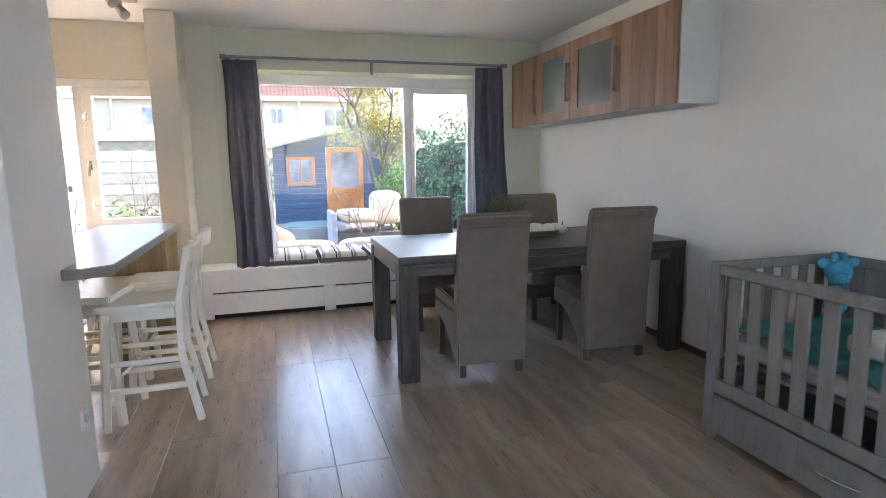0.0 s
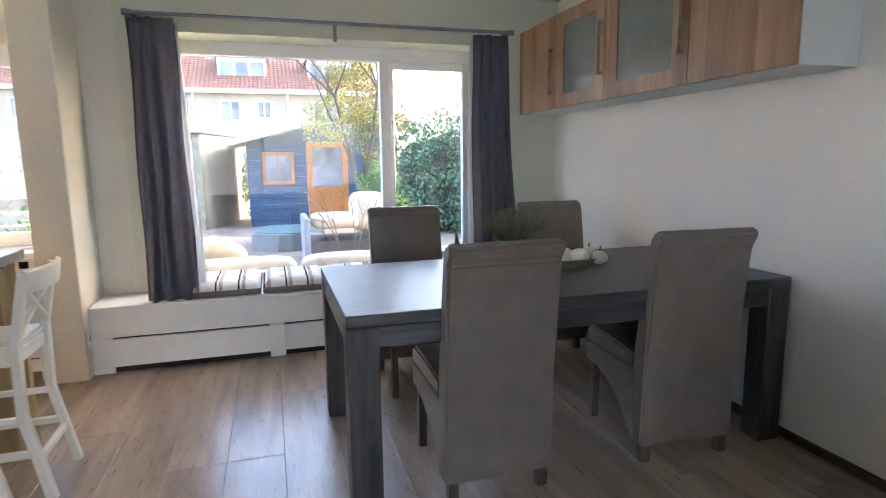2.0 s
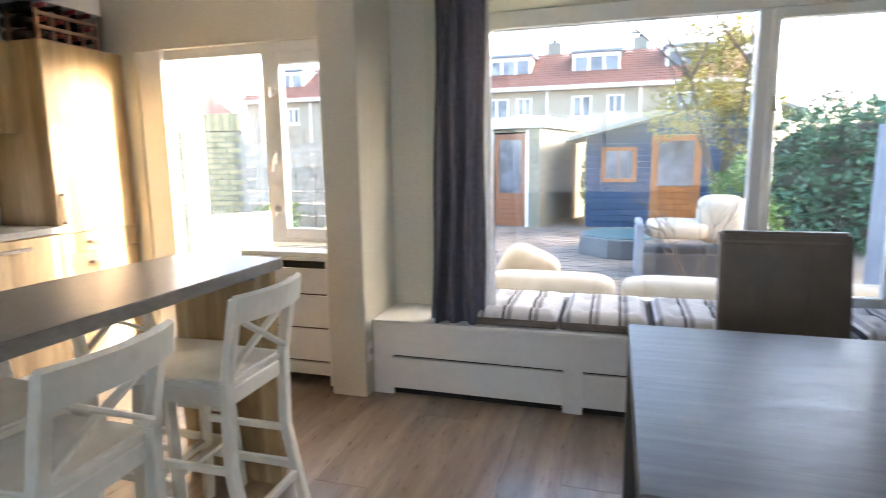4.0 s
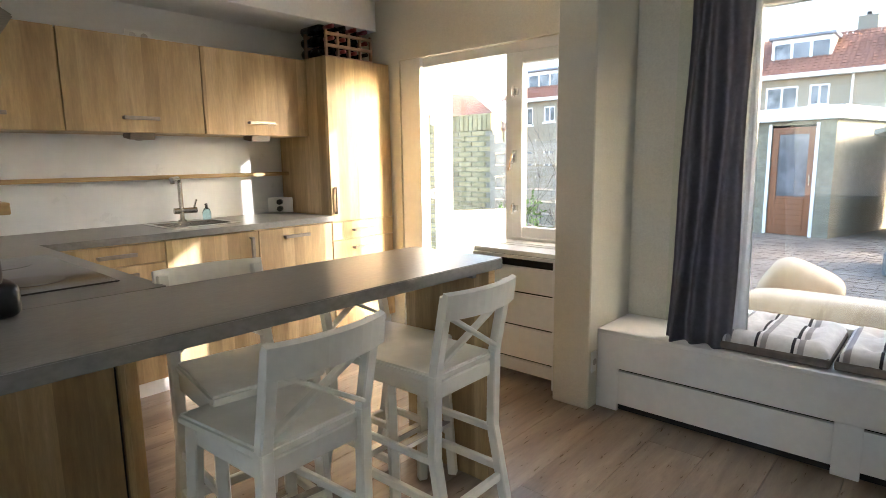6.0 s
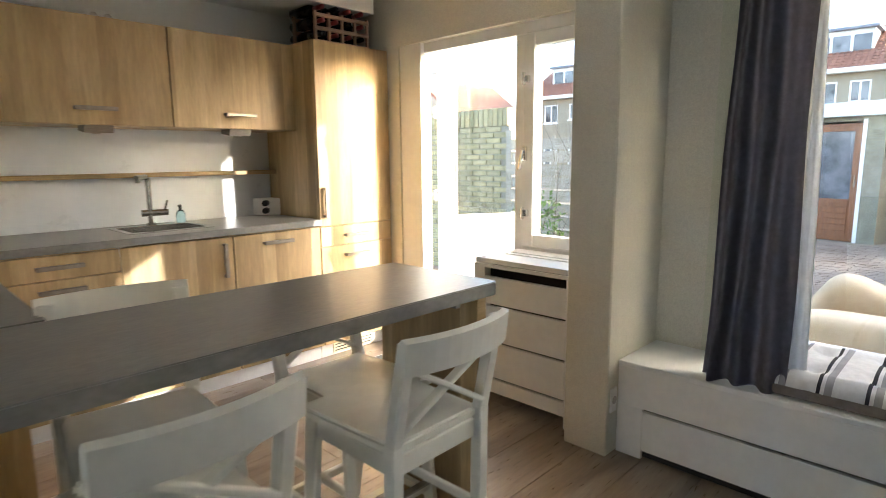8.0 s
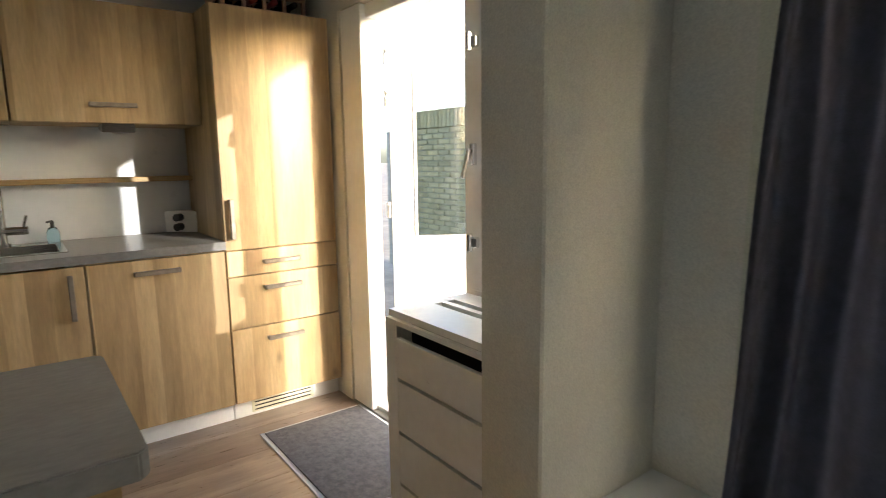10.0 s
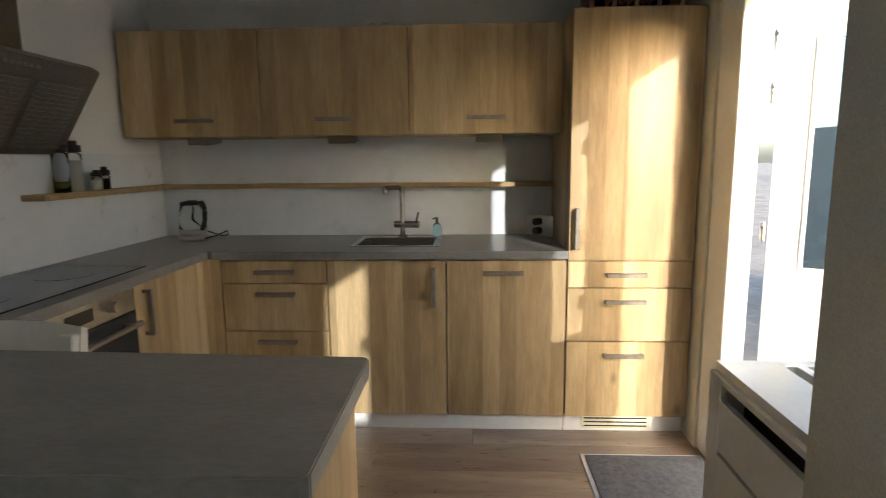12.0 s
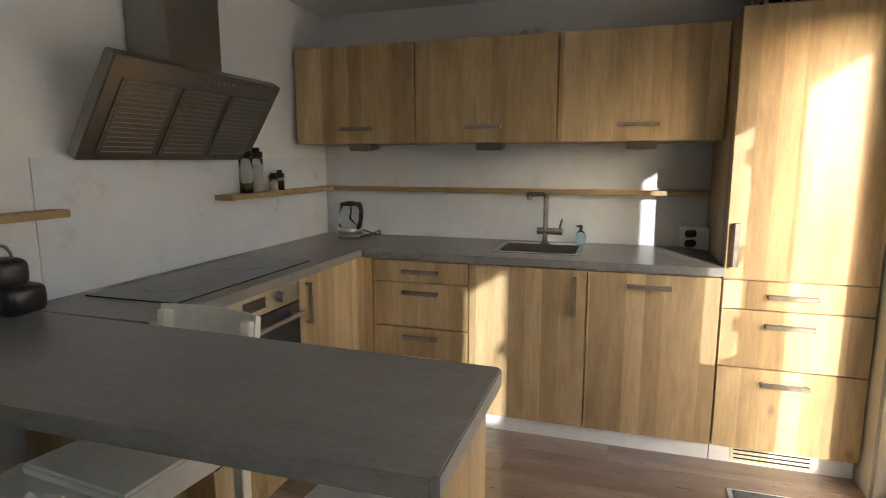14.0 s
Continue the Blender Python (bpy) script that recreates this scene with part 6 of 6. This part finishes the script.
hw = part("window", bx(bx(bx(bx(bmesh.new(), 0.24, 0.90, HTY - 0.05, HTY - 0.012, 0.80, 0.87, 0.004), 0.24, 0.90, HTY - 0.05, HTY - 0.012, 1.41, 1.48, 0.004), 0.24, 0.31, HTY - 0.05, HTY - 0.012, 0.8705, 1.4095, 0.003), 0.83, 0.90, HTY - 0.05, HTY - 0.012, 0.8705, 1.4095, 0.003), M_ORANGE, hut, "orange window frame")
part("pane", box(0.31, 0.83, HTY - 0.025, HTY - 0.015, 0.8705, 1.4095, 0), M_CAMGLASS, hw, "reflecting glass")
part("glazing_bar", box(0.56, 0.58, HTY - 0.04, HTY - 0.026, 0.8705, 1.4095, 0.002), M_ORANGE, hw)
hdr = part("door", bx(bx(bx(bx(bmesh.new(), 1.175, 1.29, HTY - 0.03, HTY + 0.02, G + 0.02, 1.69, 0.004), 1.94, 2.055, HTY - 0.03, HTY + 0.02, G + 0.02, 1.69, 0.004), 1.2905, 1.9395, HTY - 0.03, HTY + 0.02, 1.58, 1.69, 0.004), 1.2905, 1.9395, HTY - 0.01, HTY + 0.02, G + 0.02, 0.72, 0.004), M_ORANGE, hut, "orange half-glazed door")
for k in range(7):
    part("board", box(1.295, 1.935, HTY - 0.03, HTY - 0.0105, -0.06 + k * 0.11, 0.04 + k * 0.11, 0.005), M_ORANGE, hdr)
part("pane", box(1.2905, 1.9395, HTY - 0.005, HTY + 0.005, 0.7205, 1.5795, 0), M_CAMGLASS, hdr)

# outdoor lounge set
sofa = thing("garden_sofa", (0.9, 6.45, G), "outdoor rattan sofa with beige cushions outside the window", "sofa")
part("frame", box(-0.55, 2.35, 6.02, 6.75, G + 0.012, 0.10, 0.02, 2), M_RATTAN, sofa, "dark rattan frame")
for k in range(3):
    x = -0.38 + k * 0.97
    part("back_cushion", puff(bmesh.new(), x, x + 0.95, 6.22, 6.52, 0.10, 0.47, 0.4), M_BEIGE, sofa, "beige canvas cushion", True)
for k in range(3):
    x = -0.38 + k * 0.97
    part("seat_cushion", puff(bmesh.new(), x, x + 0.95, 6.53, 7.15, 0.08, 0.20, 0.3), M_BEIGE, sofa, "beige canvas cushion", True)
gp = thing("garden_pillow", (-0.15, 6.7, 0.2), "plump beige pillow leaning on the garden sofa", "pillow")
gpm = puff(bmesh.new(), -0.23, 0.23, -0.09, 0.09, -0.22, 0.22, 0.55)
part("pillow", place(gpm, pose(-0.12, 6.72, 0.40, 30, 25, 20)), M_BEIGE, gp, "", True)
gc = thing("garden_armchair", (1.4, 9.4, G), "grey garden armchair with beige cushions", "armchair")
part("side_panel", box(0.78, 0.86, 9.0, 9.9, G + 0.01, 0.53, 0.01), M_GREYPANEL, gc)
part("frame", box(0.861, 1.9, 9.1, 9.9, G + 0.01, 0.20, 0.01), M_RATTAN, gc)
part("seat_cushion", puff(bmesh.new(), 0.90, 1.55, 9.0, 9.8, 0.36, 0.56, 0.45), M_BEIGE, gc, "", True)
part("back_cushion", puff(bmesh.new(), 1.45, 1.95, 9.1, 9.7, 0.30, 0.85, 0.5), M_BEIGE, gc, "", True)
sb3 = thing("sandbox", (0.5, 11.0, G), "low grey-blue octagonal box on the paving", "box")
part("rim", prism([(0.05, 10.7), (0.45, 10.35), (0.95, 10.35), (1.2, 10.7), (1.2, 11.4), (0.9, 11.8), (0.3, 11.8), (0.05, 11.4)], "z", G + 0.012, 0.16, r=0.01), M_SANDBOX, sb3)
part("cover", prism([(0.12, 10.75), (0.48, 10.43), (0.92, 10.43), (1.12, 10.75), (1.12, 11.38), (0.88, 11.7), (0.34, 11.7), (0.12, 11.38)], "z", 0.1605, 0.175), M_SANDLID, sb3, "blue-green cover")

# houses behind the gardens


def house_row(name, x0, x1, y, eave, ridge, depth, bays, seed, label):
    h = thing(name, ((x0 + x1) / 2, y + depth / 2, G), label, "house", "terraced houses behind the gardens")
    wb = bmesh.new()
    wins = []
    for k in range(bays):
        c = x0 + (x1 - x0) * (k + 0.5) / bays
        wins.append((c - 1.25, c - 0.25 + 0.35 * (k % 2), eave - 1.55, eave - 0.45))
        wins.append((c + 0.55, c + 1.35, eave - 1.4, eave - 0.45))
    lower = [(a, b, 0.6, 2.2) for a, b, _, _ in wins]
    cuts = wall_with_holes(x0, x1, y, y + 0.3, G, eave, wins + lower)
    part("wall", cuts, M_RENDER, h, "beige rendered wall")
    part("wall", box(x0, x1, y + depth - 0.3, y + depth, G, eave, 0), M_RENDER, h)
    for x in (x0, x1 - 0.3):
        part("gable_wall", prism([(y + 0.301, G), (y + depth - 0.301, G), (y + depth - 0.301, eave), (y + depth / 2, ridge - 0.15), (y + 0.301, eave)], "x", x, x + 0.3), M_RENDER, h)
    for a, b, c, d in wins + lower:
        w = part("window", bx(bx(bx(bx(bx(bmesh.new(), a, b, y + 0.04, y + 0.12, c, c + 0.08), a, b, y + 0.04, y + 0.12, d - 0.08, d), a, a + 0.08, y + 0.041, y + 0.119, c + 0.08, d - 0.08), b - 0.08, b, y + 0.041, y + 0.119, c + 0.08, d - 0.08),
                 (a + b) / 2 - 0.04, (a + b) / 2 + 0.04, y + 0.041, y + 0.119, c + 0.08, d - 0.08), M_GLOSS_WHITE, h, "white window frame")
        part("pane", box(a + 0.08, b - 0.08, y + 0.09, y + 0.10, c + 0.08, d - 0.08, 0), M_CAMGLASS, w)
        part("sill", box(a - 0.06, b + 0.06, y - 0.06, y - 0.002, c - 0.09, c, 0), M_GLOSS_WHITE, w)
    slope = math.atan2(ridge - eave, depth / 2)
    ln = math.hypot(ridge - eave, depth / 2) + 0.35
    part("gutter", box(x0 - 0.2, x1 + 0.2, y - 0.42, y - 0.002, eave - 0.12, eave + 0.08, 0.01), M_GLOSS_WHITE, h, "white gutter board")
    part("roof", prism([(y - 0.35, eave + 0.02), (y + depth / 2, ridge), (y + depth + 0.35, eave + 0.02), (y + depth + 0.35, eave - 0.10), (y + depth / 2, ridge - 0.14), (y - 0.35, eave + 0.09 - 0.2)], "x", x0 - 0.2, x1 + 0.2), M_ROOF, h)
    verts, faces = [], []
    rows_ = int(ln / 0.30)
    cols = int((x1 - x0 + 0.4) / 0.22)
    cs_, sn = math.cos(slope), math.sin(slope)
    for r0_ in range(rows_):
        for c0_ in range(cols):
            a = x0 - 0.2 + c0_ * 0.22
            s0, s1 = r0_ * 0.30, r0_ * 0.30 + 0.33
            base = (y - 0.35, eave + 0.03)
            i = len(verts)
            prof = ((0.0, 0.035), (0.07, 0.065), (0.14, 0.05), (0.215, 0.03))
            for s, lift in ((s0, 0.03), (s1, 0.0)):
                for dx, hh2 in prof:
                    verts.append((a + dx, base[0] + s * cs_ - (hh2 + lift) * sn, base[1] + s * sn + (hh2 + lift) * cs_))
            for q in range(3):
                faces.append((i + q, i + q + 1, i + q + 5, i + q + 4))
            faces.append((i, i + 1, i + 2, i + 3))
    me = bpy.data.meshes.new("roof_tiles")
    me.from_pydata([(a - h.location.x, b - h.location.y, c - h.location.z) for a, b, c in verts], [], faces)
    me.materials.append(M_ROOF)
    ob = new("roof_tiles", me)
    ob.parent = h
    tagged(ob, "red clay roof tiles", "", "", "stuff")
    for k in range(bays):
        c = x0 + (x1 - x0) * (k + 0.5) / bays
        dz = eave + 0.62 * (ridge - eave)
        dy = y + depth / 2 * 0.30
        dm = part("dormer", box(c - 1.35, c + 1.15, dy, dy + depth * 0.3, dz - 0.75, dz + 0.55, 0.01), M_GLOSS_WHITE, h, "white dormer")
        for j in range(3):
            part("pane", box(c - 1.22 + j * 0.8, c - 0.55 + j * 0.8, dy - 0.02, dy - 0.005, dz - 0.5, dz + 0.32, 0), M_CAMGLASS, dm)
        part("dormer_roof", box(c - 1.5, c + 1.3, dy - 0.2, dy + depth * 0.31, dz + 0.551, dz + 0.68, 0.01), M_GREYPANEL, dm, "grey dormer roof")
        cx = c + (x1 - x0) / bays * 0.46
        ch = part("chimney", box(cx - 0.4, cx + 0.4, y + depth / 2 - 0.35, y + depth / 2 + 0.35, ridge - 0.4, ridge + 0.75, 0.01), M_MORTAR, h, "grey chimney")
        part("pot", rod(bmesh.new(), (cx, y + depth / 2, ridge + 0.751), (cx, y + depth / 2, ridge + 0.95), 0.12), M_DARK, ch)
        part("downpipe", rod(bmesh.new(), (cx, y - 0.06, G), (cx, y - 0.06, eave - 0.12), 0.05, seg=8), M_GLOSS_WHITE, h, "white downpipe")
    return h


house_row("terraced_house", -22.0, 6.5, 34.0, 4.95, 7.1, 7.0, 6, 1, "beige rendered terraced houses with red tiled roofs and dormers")
gh = thing("gable_house", (-26, 31, G), "yellow-grey gabled house with a red tiled roof", "house")
part("gable_wall", prism([(-30.5, G), (-23.5, G), (-23.5, 3.4), (-27.0, 6.0), (-30.5, 3.4)], "y", 29.0, 36.0), M_RENDER, gh)
part("roof", prism([(-23.1, 3.2), (-27.0, 6.12), (-30.9, 3.2), (-30.9, 3.4), (-27.0, 6.32), (-23.1, 3.4)], "y", 28.7, 36.3), M_ROOF, gh)
part("chimney", box(-27.5, -26.8, 30.5, 31.2, 5.7, 6.9, 0.01), M_MORTAR, gh)
far = thing("far_trees", (22, 40, G), "distant bare brown trees above the hedge", "trees")
foliage("crowns", [(13 + 4 * i, 42 + 3 * math.sin(i), 3.0, 2.4, 2, 2.2) for i in range(6)], 7000, 0.14, M_BARK, 31, far)
rfar = bmesh.new()
for i in range(6):
    limb(rfar, (13 + 4 * i, 42 + 3 * math.sin(i), G), (13 + 4 * i, 42 + 3 * math.sin(i), 2.4), 0.22, 0.12, rt, 2)
part("trunks", rfar, M_BARK, far)

# ---- laminate floor, plank by plank ----
floor = setting("floor", box(XK, XR, YB, YW + 0.02, -0.118, -0.0125, 0), M_DARK, "warm brown oak-look laminate floor with long planks", "floor")
PW, PL = 0.244, 1.38
rnd = random.Random(7)
plank_meshes = {}


def plank_mesh(w, ln):
    key = (round(w, 3), round(ln, 3))
    if key not in plank_meshes:
        bm = box(0, w - 0.0012, 0, ln - 0.0012, -0.012, 0.0, 0)
        top = [e for e in bm.edges if all(abs(v.co.z) < 1e-6 for v in e.verts)]
        bmesh.ops.bevel(bm, geom=top, offset=0.0012, segments=1, affect="EDGES")
        me = bpy.data.meshes.new("plank")
        bm.to_mesh(me)
        bm.free()
        me.materials.append(M_FLOOR)
        plank_meshes[key] = me
    return plank_meshes[key]


px = XK - 0.02
while px < XR:
    w = min(PW, XR - px)
    py = YB - rnd.choice((0.0, 0.23, 0.46, 0.69, 0.92, 1.15))
    while py < YW + 0.02:
        y0, y1 = max(py, YB), min(py + PL, YW + 0.02)
        if y1 - y0 > 0.03:
            pk = new("plank", plank_mesh(w, round(y1 - y0, 3)))
            pk.parent = floor
            pk.location = (px, y0, 0)
        py += PL
    px += PW
